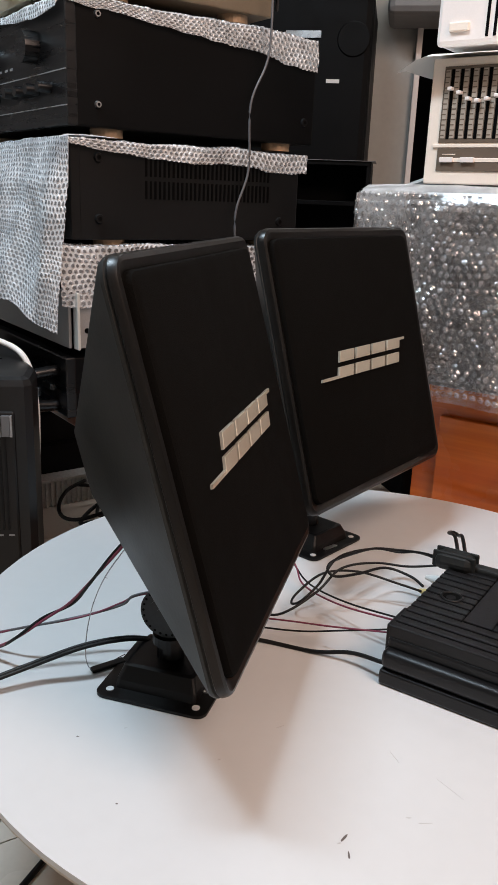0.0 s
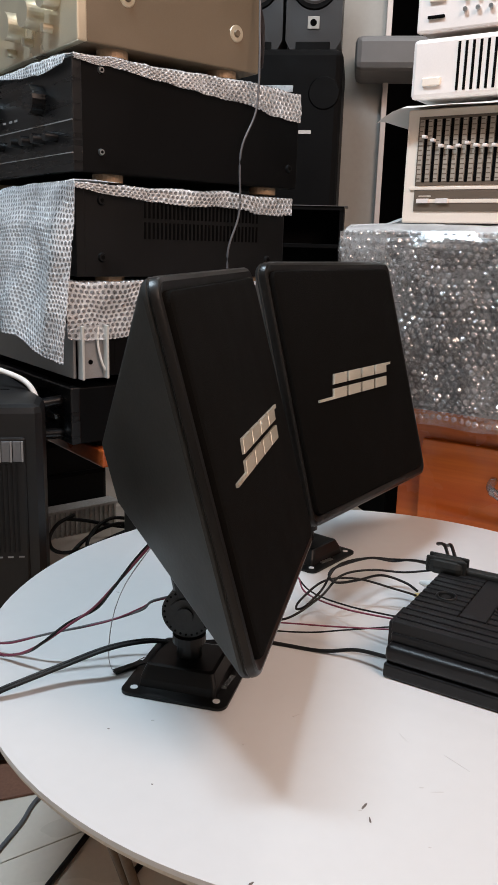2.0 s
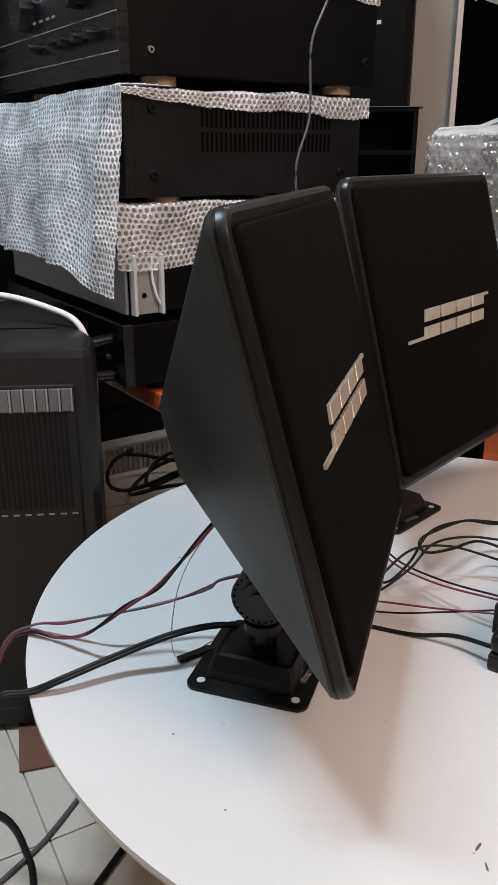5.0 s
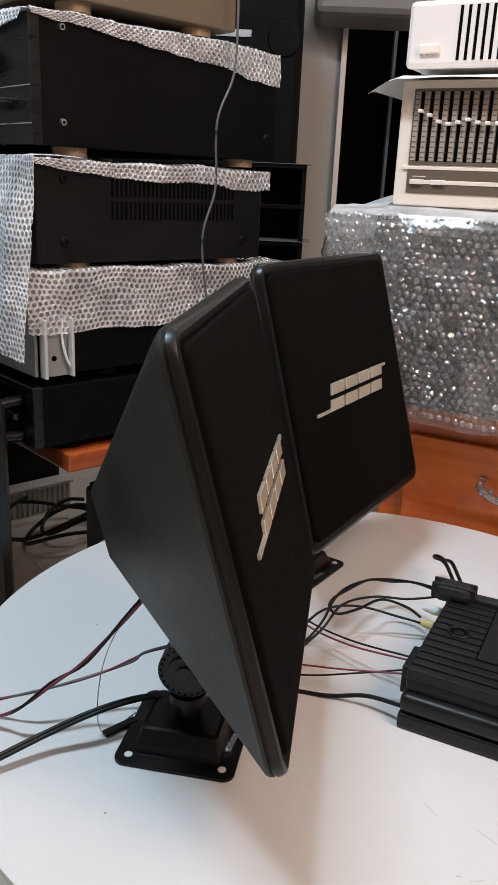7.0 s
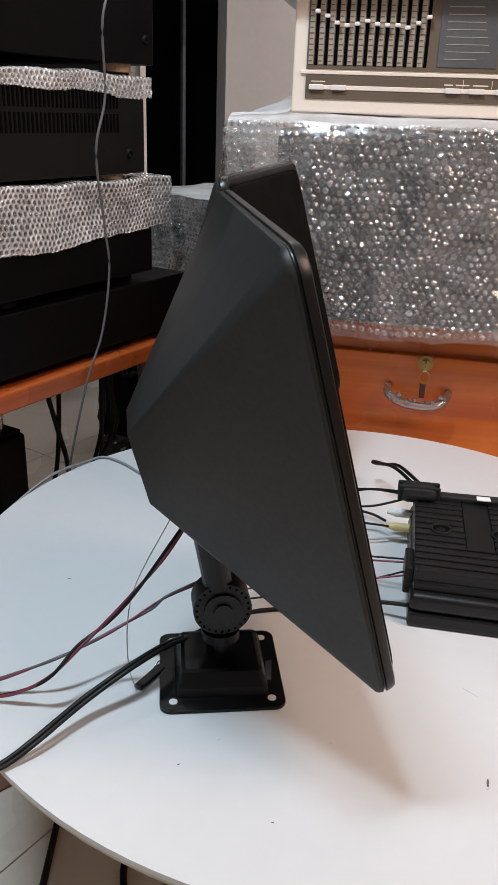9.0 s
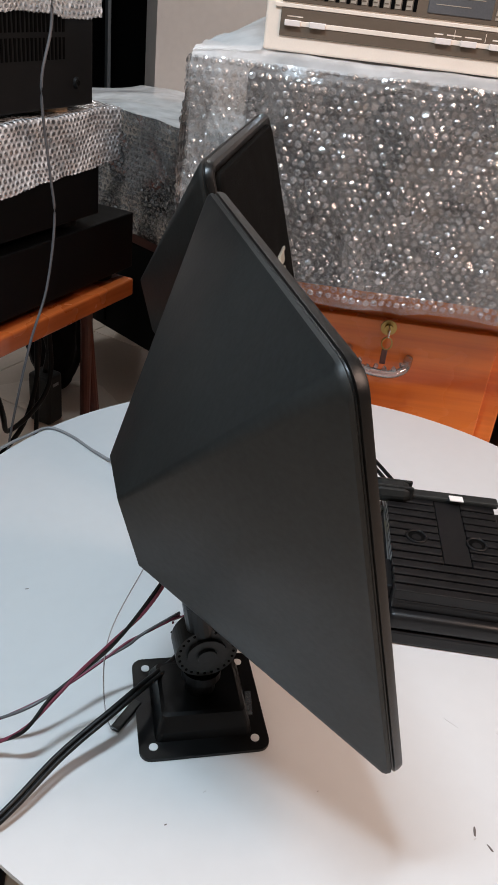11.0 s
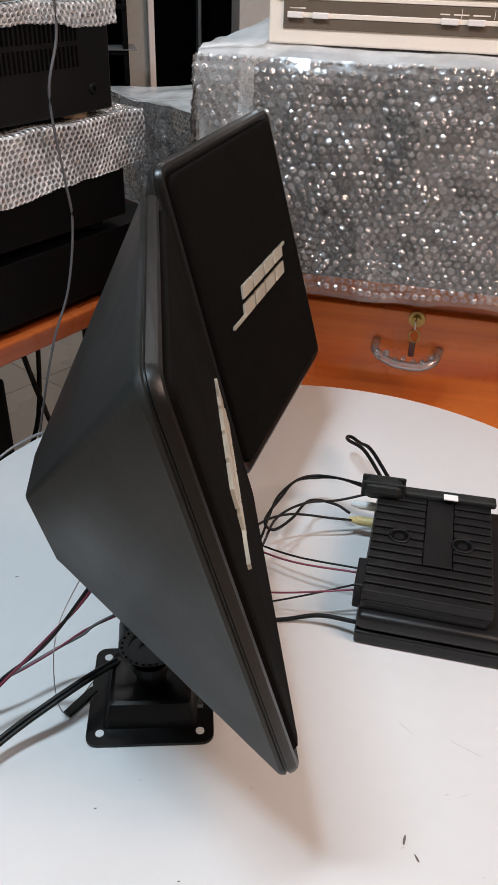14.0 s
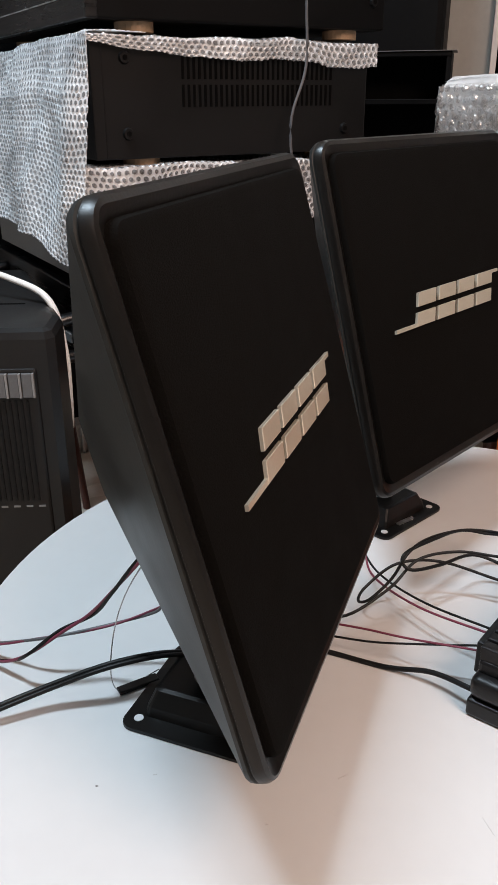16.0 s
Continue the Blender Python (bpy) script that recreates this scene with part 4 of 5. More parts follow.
def side_wrap(top_z, drops, u0, u1, label):
    """drops: how far the sheet hangs down at its start, at a third, and at its end."""
    base = drape(True, top_z, 0, u0, u1)

    def place(s, t):
        f = (s - u0) / (u1 - u0)
        d = drops[0] + (drops[1] - drops[0]) * f * 3 if f < 0.333 else drops[1] + (drops[2] - drops[1]) * (f - 0.333) * 1.5
        d += 0.0008 * math.sin(f * 17) + 0.0012 * noise.noise(Vector((s * 60, 0, top_z * 9)))
        return base(s, t if t < 0 else t * d / max(drops))
    milky_wrap(place, (u0, u1), (-0.06, max(drops)), FS @ Vector(((u0 + u1) / 2, 0, top_z)), label, flip=True)


side_wrap(1.338, (0.006, 0.018, 0.042), -0.044, 0.338, "white bubble wrap sheet between two stacked amplifiers")
side_wrap(1.183, (0.006, 0.019, 0.026), -0.045, 0.325, "white bubble wrap sheet hanging over the charcoal amplifier")
side_wrap(1.055, (0.076, 0.077, 0.064), -0.060, 0.368, "white bubble wrap sheet draped over the black receiver")


def front_wrap():
    def place(s, t):
        # s: across the fronts, t: over the top edge and down
        low = 0.238 - 0.30 * min(s, 0.13)
        w = -0.010 + (s * 0.5 if s < 0.04 else s - 0.02)
        if t < 0:
            p = Vector((-0.046 - t, w, 1.186))
        else:
            d = t * low / 0.238
            swell = min(1.0, s / 0.05) * min(1.0, d / 0.05)
            fold = 0.007 * math.sin(s * 34 + d * 14) + 0.003 * math.sin(s * 71 - d * 22 + 1.0)
            p = Vector((-0.046 - 0.10 * d - (0.016 + 0.16 * d * d + fold * (0.4 + 3.0 * d)) * swell, w, 1.186 - d - 0.006 * swell))
        return crinkle(crinkle(FS @ p, 0.006, 9), 0.0015, 30)
    ob = milky_wrap(place, (0.0, 0.47), (-0.07, 0.238), FS @ Vector((-0.06, 0.2, 1.0)), "crumpled bubble wrap hanging over the fronts of the stack")
    inner = FS.to_3x3() @ Vector((0.003, 0.0015, 0))
    part("inner_film", film(lambda s, t: place(s, t) + inner, (0.062, 0.468), (-0.06, 0.228)), (M_HAZE,), ob, "second hazy layer", smooth=True)


front_wrap()


def top_sheet():
    def place(s, t):
        if t < 0:
            p = Vector((-0.046 - t, s, 1.3415))
        else:
            p = Vector((-0.048 - 0.25 * t, s, 1.3415 - t * (0.55 + 0.25 * math.sin(s * 19))))
        return crinkle(FS @ p, 0.003, 22)
    milky_wrap(place, (0.004, 0.43), (-0.06, 0.022), FS @ Vector((-0.03, 0.2, 1.34)), "white bubble wrap edge over the front of the black amplifier")


top_sheet()

# ---- cabinet, wrapped carton and silver units ----


def drawer_cabinet():
    ob = thing("drawer_cabinet", FD @ Vector((0, 0.2, FLOOR)), "varnished orange wooden cabinet with a locked drawer", "cabinet")
    part("carcass", box((-0.205, 0.181), (0.004, 0.42), (FLOOR, 0.886), 0.003, FD), M_WOOD, ob)
    dr = part("drawer_front", box((-0.165, 0.152), (-0.008, 0.006), (0.668, 0.832), 0.002, FD), M_WOOD, ob)
    part("drawer_front", box((-0.165, 0.152), (-0.008, 0.006), (0.45, 0.655), 0.002, FD), M_WOOD, ob)
    part("lock_plate", rod(FD @ Vector((0, -0.008, 0.823)), FD @ Vector((0, -0.011, 0.823)), 0.011, n=28), M_BRASS, dr, "round brass lock plate")
    part("lock_barrel", rod(FD @ Vector((0, -0.010, 0.823)), FD @ Vector((0, -0.017, 0.823)), 0.006, n=20), M_BRASS, dr)
    part("key", box((-0.001, 0.001), (-0.034, -0.015), (0.817, 0.829), 0.0008, FD), M_CHROME, dr, "small key in the lock")
    part("key_ring", tube([FD @ Vector((0.007 * math.cos(a * math.pi / 6), -0.026, 0.806 + 0.009 * math.sin(a * math.pi / 6))) for a in range(13)], 0.0011, 6, 3), M_BRASS, dr, "dull brass key ring")
    part("spare_key", box((-0.005, 0.003), (-0.0265, -0.0245), (0.775, 0.797), 0.0008, FD), M_LEG, dr, "dark brown key fob")
    for k in range(7):
        c = FD @ Vector((-0.045 + 0.012 * k, -0.030 + random.uniform(-0.006, 0.004), 0.770 + 0.0006 * (k - 3.5) ** 2 + random.uniform(-0.004, 0.006)))
        bm = bmesh.new()
        bmesh.ops.create_icosphere(bm, subdivisions=1, radius=random.uniform(0.004, 0.0065))
        for v in bm.verts:
            v.co = Vector(v.co) * random.uniform(0.6, 1.25) + c
        part("wrapping_fold", bm, M_GLASSY, dr)
    part("handle", tube([FD @ Vector(p) for p in ((-0.05, -0.008, 0.786), (-0.048, -0.028, 0.778), (-0.025, -0.036, 0.768), (0.01, -0.037, 0.766), (0.03, -0.028, 0.772), (0.036, -0.008, 0.782))], 0.0060, 10), M_GLASSY, dr, "clear acrylic drawer handle", smooth=True)
    return ob


drawer_cabinet()


def carton():
    ob = thing("wrapped_carton", FQ @ Vector((0.2, 0.15, 0.887)), "large carton wrapped in clear bubble wrap on the wooden cabinet", "carton")
    part("carton", box((-0.012, 0.43), (-0.020, 0.33), (0.888, 1.130), 0.006, FQ), M_FOIL, ob, "grey carton under the wrap")

    def front(s, t):
        # over the top, round the upper edge and down the front
        puff = 0.006 * math.sin(s * 14) + 0.004 * noise.noise(Vector((s * 11, t * 9, 0)))
        if t < 0:
            p = Vector((s, -0.026 - t, 1.140 + 0.008 * min(1.0, -t / 0.02) + 0.001 * math.sin(s * 31)))
        else:
            p = Vector((s, -0.026 - 0.008 * min(1, t / 0.02) - puff * min(1, t / 0.1), 1.139 - t))
        return crinkle(FQ @ p, 0.003 if t < 0.01 else 0.007, 22)
    tagged(part("wrap_front", wrap(front, (-0.078, 0.44), (0.0, 0.266), 0.0100, 0.0045, 0.0025, flip=True), W_CLEAR, ob, "clear bubble wrap over the front"), kind="stuff")
    part("wrap_top", film(front, (-0.076, 0.44), (-0.23, 0.003)), (M_HAZE,), ob, "hazy film over the top", smooth=True)

    def left(s, t):
        return crinkle(FQ @ Vector((-0.078 - 0.008 * math.sin(t * 9), -0.030 + s, 1.137 - t)), 0.006, 16)
    tagged(part("wrap_side", wrap(left, (0, 0.20), (0, 0.28)), W_CLEAR, ob, smooth=True), kind="stuff")
    part("wrap_side_film", film(left, (0.004, 0.20), (0, 0.25)), (M_HAZE,), ob, smooth=True)
    part("wrap_corner_film", film(lambda s, t: front(s, t) + (FQ.to_3x3() @ Vector((0, 0.004, 0))), (-0.076, -0.010), (0.002, 0.25)), (M_HAZE,), ob, "hazy film beside the carton", smooth=True)

    def fold(s, t):
        # loose film that leans against the unit on top
        rise = 0.008 + 0.032 * min(1.0, max(0.0, (s + 0.02) / 0.16))
        return crinkle(FQ @ Vector((-0.077 + 0.075 * t, s, 1.141 + rise * t ** 0.8)), 0.008, 14)
    part("wrap_fold", film(fold, (-0.02, 0.24), (0.0, 1.0), 0.02), (M_HAZE,), ob, "loose fold of hazy film", smooth=True)
    return ob


carton()


def equaliser():
    ob = thing("graphic_equaliser", FQ @ Vector((0.215, 0.15, 1.15)), "silver graphic equaliser with two banks of sliders", "equaliser")
    part("cabinet", box((0.004, 0.426), (0.006, 0.30), (1.152, 1.298), 0.002, FQ), M_SILVER, ob)
    part("front_panel", box((0.0, 0.43), (0.0, 0.010), (1.150, 1.300), 0.002, FQ), M_SILVER, ob)
    part("slider_panel", box((0.017, 0.413), (-0.0015, 0.001), (1.200, 1.290), 0.0005, FQ), M_EQ_DARK, ob, "bronze-grey slider panel")
    part("button_panel", box((0.017, 0.413), (-0.0015, 0.001), (1.166, 1.194), 0.0005, FQ), M_EQ_DARK, ob, "bronze-grey button panel")
    part("divider", box((0.010, 0.420), (-0.0022, 0.001), (1.1945, 1.1985), 0.0004, FQ), M_SILVER, ob)
    part("button_strip", box((0.022, 0.40), (-0.0022, 0.001), (1.177, 1.182), 0.0004, FQ), M_SILVER, ob)
    for u0 in (0.022, 0.050, 0.19, 0.218, 0.25, 0.30, 0.33, 0.37):
        part("button", box((u0, u0 + 0.018), (-0.005, 0.0), (1.1765, 1.1825), 0.0006, FQ), M_SILVER_W, ob)
    for u0, w in ((0.024, 0.012), (0.024, 0.018), (0.188, 0.010), (0.202, 0.016), (0.222, 0.018), (0.252, 0.012), (0.268, 0.016), (0.30, 0.02), (0.33, 0.02), (0.366, 0.022)):
        part("print_bar", box((u0, u0 + w), (-0.0018, 0.0), (1.1855, 1.1868), 0, FQ), M_SILVER, ob)
    for k in range(5):
        part("print_line", box((0.21 + 0.034 * k, 0.2106 + 0.034 * k), (-0.0018, 0.0), (1.183, 1.192), 0, FQ), M_SILVER, ob)
    levels = (0.72, 0.66, 0.57, 0.54, 0.56, 0.60, 0.56, 0.55, 0.55, 0.52, 0.58, 0.66)
    for bank in (0.023, 0.2535):
        for k in range(12):
            x = bank + k * 0.01215
            part("slot", box((x + 0.0035, x + 0.0075), (-0.0019, 0.0), (1.2045, 1.2865), 0, FQ), M_SLOT, ob)
            st = part("scale_strip", box((x - 0.0038, x + 0.0022), (-0.0021, 0.0), (1.2055, 1.2860), 0, FQ), M_EQ_LIGHT, ob)
            tk = bmesh.new()
            for q in range(13):
                tk = box((x - 0.0036, x + 0.0008 + 0.0012 * (q % 2)), (-0.0024, -0.0015), (1.2085 + q * 0.0062, 1.2098 + q * 0.0062), 0, FQ, tk)
            part("scale_print", tk, M_EQ_DARK, st)
            zc = 1.2045 + 0.082 * levels[k]
            part("slider_knob", box((x + 0.0025, x + 0.0085), (-0.010, -0.001), (zc - 0.002, zc + 0.002), 0.0007, FQ), M_SILVER_W, ob)
    part("display", box((0.176, 0.246), (-0.0024, 0.0), (1.205, 1.288), 0.001, FQ), M_DARK_WIRE, ob, "dark grey display window")
    for k in range(9):
        part("display_line", box((0.184, 0.222 + 0.002 * (k * 7 % 8)), (-0.0028, 0.0), (1.214 + k * 0.008, 1.2148 + k * 0.008), 0, FQ), M_EQ_LIGHT, ob)
    return ob


equaliser()


def silver_units():
    a = thing("power_amplifier", FQ @ Vector((0.215, 0.15, 1.31)), "pale silver amplifier with a slotted front", "amplifier")
    part("cabinet", box((0.004, 0.42), (0.006, 0.28), (1.314, 1.387), 0.002, FQ), M_SILVER_W, a)
    part("front_panel", box((0.0, 0.42), (-0.002, 0.010), (1.313, 1.389), 0.006, FQ), M_SILVER_W, a)
    for k in range(20):
        part("slot", box((0.064 + 0.0098 * k, 0.0675 + 0.0098 * k), (-0.0028, 0.0), (1.321, 1.381), 0, FQ), M_SLOT, a)
    part("button", box((0.018, 0.043), (-0.006, 0.0), (1.329, 1.339), 0.001, FQ), M_SILVER, a)
    t = thing("tuner", FQ @ Vector((0.215, 0.15, 1.394)), "pale silver tuner with small buttons and a dark display", "tuner")
    part("cabinet", box((0.006, 0.42), (0.006, 0.26), (1.397, 1.468), 0.002, FQ), M_SILVER_W, t)
    part("front_panel", box((0.003, 0.42), (-0.002, 0.010), (1.396, 1.469), 0.003, FQ), M_SILVER_W, t)
    part("button", box((0.020, 0.042), (-0.006, 0.0), (1.432, 1.444), 0.001, FQ), M_SILVER, t)
    part("button", box((0.019, 0.042), (-0.006, 0.0), (1.412, 1.4155), 0.0008, FQ), M_SLOT, t)
    for i in range(3):
        for z in (1.418, 1.432):
            part("push_button", rod(FQ @ Vector((0.070 + 0.017 * i, -0.002, z)), FQ @ Vector((0.070 + 0.017 * i, -0.007, z)), 0.003, n=14), M_CHROME, t)
    part("display", box((0.122, 0.25), (-0.003, 0.0), (1.412, 1.446), 0.001, FQ), M_SLOT, t, "dark display window")
    part("emblem", box((0.018, 0.046), (-0.0026, 0.0), (1.455, 1.460), 0, FQ), M_EQ_DARK, t, "small dark emblem bar")
    def sheet(u, w):
        droop = max(0.0, -u) ** 1.3 * 1.3 + max(0.0, -w - 0.005) * 0.25
        return crinkle(FQ @ Vector((u, w, 1.3045 - droop)), 0.0015, 20)
    whole("paper_sheet", film(sheet, (-0.036, 0.43), (-0.028, 0.22)), (M_PAPER,), FQ @ Vector((0.2, 0.1, 1.3045)), "white padding sheet between two silver units", "padding sheet", smooth=True)


silver_units()

# ---- behind the stack ----


def rack_boxes():
    ob = thing("black_rack", (-0.04, 2.5, FLOOR), "black shelf rack with empty compartments on thin legs", "rack")
    part("back", box((-0.30, 0.226), (2.605, 2.615), (0.93, 1.223)), M_BLACK, ob)
    for x in (-0.30, 0.214):
        part("side", box((x, x + 0.012), (2.44, 2.605), (0.93, 1.212), 0.001), M_BLACK, ob)
    for x in (-0.295, 0.208):
        for y in (2.445, 2.585):
            part("leg", rod((x + 0.006, y + 0.006, 0.931), (x + 0.006, y + 0.006, FLOOR), 0.006, n=10), M_BLACK, ob)
    for z in (0.93, 1.015, 1.11, 1.212):
        part("shelf", box((-0.288, 0.226), (2.436, 2.605), (z, z + 0.011), 0.001), M_BLACK, ob)
    for z, x in ((1.0262, 0.245), (1.2232, 0.236)):
        part("liner", box((0.02, x), (2.430, 2.56), (z, z + 0.0012)), M_BEAM, ob, "thin pale film edge on the shelf")


rack_boxes()


def pa_speaker():
    bench = thing("bench", (0.0, 2.8, FLOOR), "dark bench with thin legs by the wall", "bench")
    part("bench_top", box((-0.34, 0.22), (2.62, 3.05), (0.752, 0.780), 0.003), M_LEG, bench)
    for x in (-0.32, 0.20):
        for y in (2.64, 3.03):
            part("leg", rod((x, y, 0.752), (x, y, FLOOR), 0.012, n=12), M_LEG, bench)
    ob = thing("cabinet_speaker", (0.0, 2.8, 0.78), "tall black cabinet loudspeaker with a horn by the wall", "loudspeaker")
    part("cabinet", box((-0.26, 0.196), (2.65, 3.0), (0.781, 1.672), 0.02), M_BLACK, ob)
    part("horn", rod((0.145, 2.648, 1.55), (0.145, 2.70, 1.55), 0.04, 0.016, 28), M_GRILLE, ob)
    part("horn_rim", rod((0.145, 2.649, 1.55), (0.145, 2.645, 1.55), 0.046, 0.043, 28), M_BLACK, ob)
    part("emblem", box((-0.044, 0.054), (2.645, 2.650), (1.552, 1.570)), M_CHROME, ob, "plain silver emblem bar")
    part("label", box((0.075, 0.112), (2.646, 2.650), (1.437, 1.447)), M_PAPER, ob, "small pale label")


pa_speaker()


def monitor(x):
    ob = thing("monitor_speaker", (x, 2.85, 1.673), "small dark grey two-way monitor loudspeaker", "loudspeaker", "small monitors on the tall loudspeaker")
    w = 0.084
    out = [(-w, 0.0), (-w, 0.30), (-0.066, 0.345), (0.066, 0.345), (w, 0.30), (w, 0.0), (0.058, -0.047), (-0.058, -0.047)]
    part("cabinet", prism([(x + a, 1.72 + b) for a, b in out], -2.96, -2.775, Matrix(((1, 0, 0, 0), (0, 0, -1, 0), (0, 1, 0, 0), (0, 0, 0, 1)))), M_MONITOR, ob)
    part("chin", box((x - 0.052, x + 0.052), (2.771, 2.7755), (1.679, 1.716), 0.002), M_BLACK, ob)
    part("woofer_ring", rod((x, 2.776, 1.872), (x, 2.768, 1.872), 0.070, 0.066, 40), M_BLACK, ob)
    part("woofer", rod((x, 2.769, 1.877), (x, 2.764, 1.877), 0.060, 0.052, 40), M_DARK_WIRE, ob, "grey woofer cone")
    part("port", box((x - 0.018, x + 0.018), (2.769, 2.7755), (1.750, 1.786), 0.002), M_PANEL, ob, "pale square port plate")
    part("port_hole", rod((x, 2.7685, 1.768), (x, 2.7695, 1.768), 0.010), M_SLOT, ob)


monitor(0.098)
monitor(-0.080)
whole("duct", box((0.226, 0.75), (2.85, 3.099), (1.655, 1.755), 0.02), M_BEAM, (0.5, 2.95, 1.655), "grey duct running along the back wall", "duct", kind="structure")


FP = frame_of((0.252, 1.966, 0), Vector((0.427, -0.905, 0)).normalized(), Vector((0.905, 0.427, 0)).normalized(), (0, 0, 1))


def wrapped_block():
    ob = thing("wrapped_parcel", FP @ Vector((0.0, 0.12, 0.772)), "grey parcel in hazy film and bubble wrap on a small table", "parcel")
    part("parcel", box((-0.20, 0.235), (0.012, 0.24), (0.773, 0.972), 0.012, FP), M_SLEEVE, ob)

    def front(s, t):
        return crinkle(FP @ Vector((s, -0.002 - 0.02 * t, 0.984 - t)), 0.010, 12)
    tagged(part("wrap_front", wrap(front, (-0.21, 0.256), (0.0, 0.212), flip=True), W_CLEAR, ob, smooth=True), kind="stuff")

    def top(s, t):
        return crinkle(FP @ Vector((s, t, 0.984 + 0.006 * math.sin(s * 17 + t * 11))), 0.008, 10)
    part("wrap_top", film(top, (-0.23, 0.256), (-0.004, 0.26)), (M_HAZE,), ob, "hazy film over the top", smooth=True)
    tb = thing("low_cabinet", FP @ Vector((0.0, 0.12, FLOOR)), "low black cabinet on short legs under the wrapped parcel", "cabinet")
    part("body", box((-0.22, 0.24), (0.004, 0.27), (0.545, 0.752), 0.004, FP), M_BLACK, tb)
    part("top_board", box((-0.222, 0.242), (0.0, 0.272), (0.7525, 0.772), 0.003, FP), M_LEG, tb)
    part("door_gap", box((0.008, 0.011), (0.001, 0.0045), (0.56, 0.745), 0, FP), M_SLOT, tb)
    for a in (-0.20, 0.22):
        for b in (0.03, 0.25):
            part("leg", rod(FP @ Vector((a, b, 0.546)), FP @ Vector((a, b, FLOOR)), 0.014, 0.011, 14), M_LEG, tb)


wrapped_block()
# added bar, stands in for the bright line reflected on a glossy black door
whole("door_bright_line", box((0.541, 0.553), (3.60, 3.66), (FLOOR, 2.30), 0.001), M_GREY_WIRE, (0.547, 3.63, FLOOR), "thin pale bar standing in for the bright line on a glossy black door", "edge strip")
whole("door_jamb", box((0.3205, 0.3385), (3.06, 3.2), (FLOOR, 2.68), 0.002), M_SILVER_W, (0.285, 3.1, 0), "pale door jamb beside the black door leaves", "door jamb", kind="structure")

# ---- the portable loudspeaker on its stool ----


def portable_speaker():
    F = frame_of((-0.110, 1.068, 0), Vector((0.95, 0.30, 0)).normalized(), Vector((-0.30, 0.95, 0)).normalized(), (0, 0, 1))
    ob = thing("portable_speaker", F @ Vector((-0.2, 0.15, 0.409)), "black plastic portable loudspeaker with a pale carrying strap on a stool", "loudspeaker")
    part("cabinet", prism([(-0.385, -0.003), (-0.008, -0.003), (0.0, 0.006), (0.0, 0.060), (-0.09, 0.32), (-0.31, 0.32), (-0.40, 0.060), (-0.40, 0.006)], 0.416, 0.912, F, bevel=0.010), M_TROLLEY, ob)
    part("lid_seam", box((-0.36, -0.05), (0.110, 0.1135), (0.911, 0.9126), 0, F), M_SLOT, ob)
    gr = part("grille", box((-0.37, -0.020), (-0.006, 0.004), (0.44, 0.872), 0.003, F), M_SIDE, ob, "dark brown-black front panel with fine ribs")
    for k in range(56):
        part("rib", box((-0.364 + k * 0.0060, -0.3615 + k * 0.0060), (-0.0075, -0.005), (0.722, 0.838), 0, F), M_BLACK_B, gr)
    for k in range(25):
        tab = part("control_tab", box((-0.362 + k * 0.0136, -0.3518 + k * 0.0136), (-0.0095, -0.005), (0.842, 0.868), 0.0008, F), M_TAB, ob, "silver-grey control tab")
        part("tab_edge", box((-0.3515 + k * 0.0136, -0.3493 + k * 0.0136), (-0.0105, -0.005), (0.842, 0.868), 0, F), M_GREY_WIRE, tab)
        part("vent_dash", box((-0.360 + k * 0.0136, -0.353 + k * 0.0136), (-0.0068, -0.005), (0.7135, 0.7155), 0, F), M_GREY_WIRE, ob)
    part("strap", tube([F @ Vector(p) for p in ((-0.34, 0.20, 0.913), (-0.26, 0.19, 0.940), (-0.14, 0.17, 0.946), (-0.06, 0.13, 0.934), (-0.020, 0.105, 0.914), (-0.008, 0.10, 0.86), (-0.008, 0.10, 0.80), (-0.012, 0.11, 0.76))], 0.0040), M_WHITE_WIRE, ob, "pale carrying strap", smooth=True)
    for a in (-0.34, -0.06):
        for b in (0.04, 0.22):
            part("foot", rod(F @ Vector((a, b, FLOOR + 0.0042)), F @ Vector((a, b, 0.417)), 0.014, n=16), M_RUBBER, ob)


portable_speaker()
# added thin sheet that gives the floor its brown patch below the loudspeaker
whole("brown_sheet", box((0.0, 0.42), (0.0, 0.36), (0.0005, 0.004), 0.0008, pose(-0.192, 0.955, FLOOR, 0, 0, 27)), M_BROWN_SHEET, (-0.1, 1.1, FLOOR), "thin flat brown sheet on the floor under the portable loudspeaker", "cardboard")

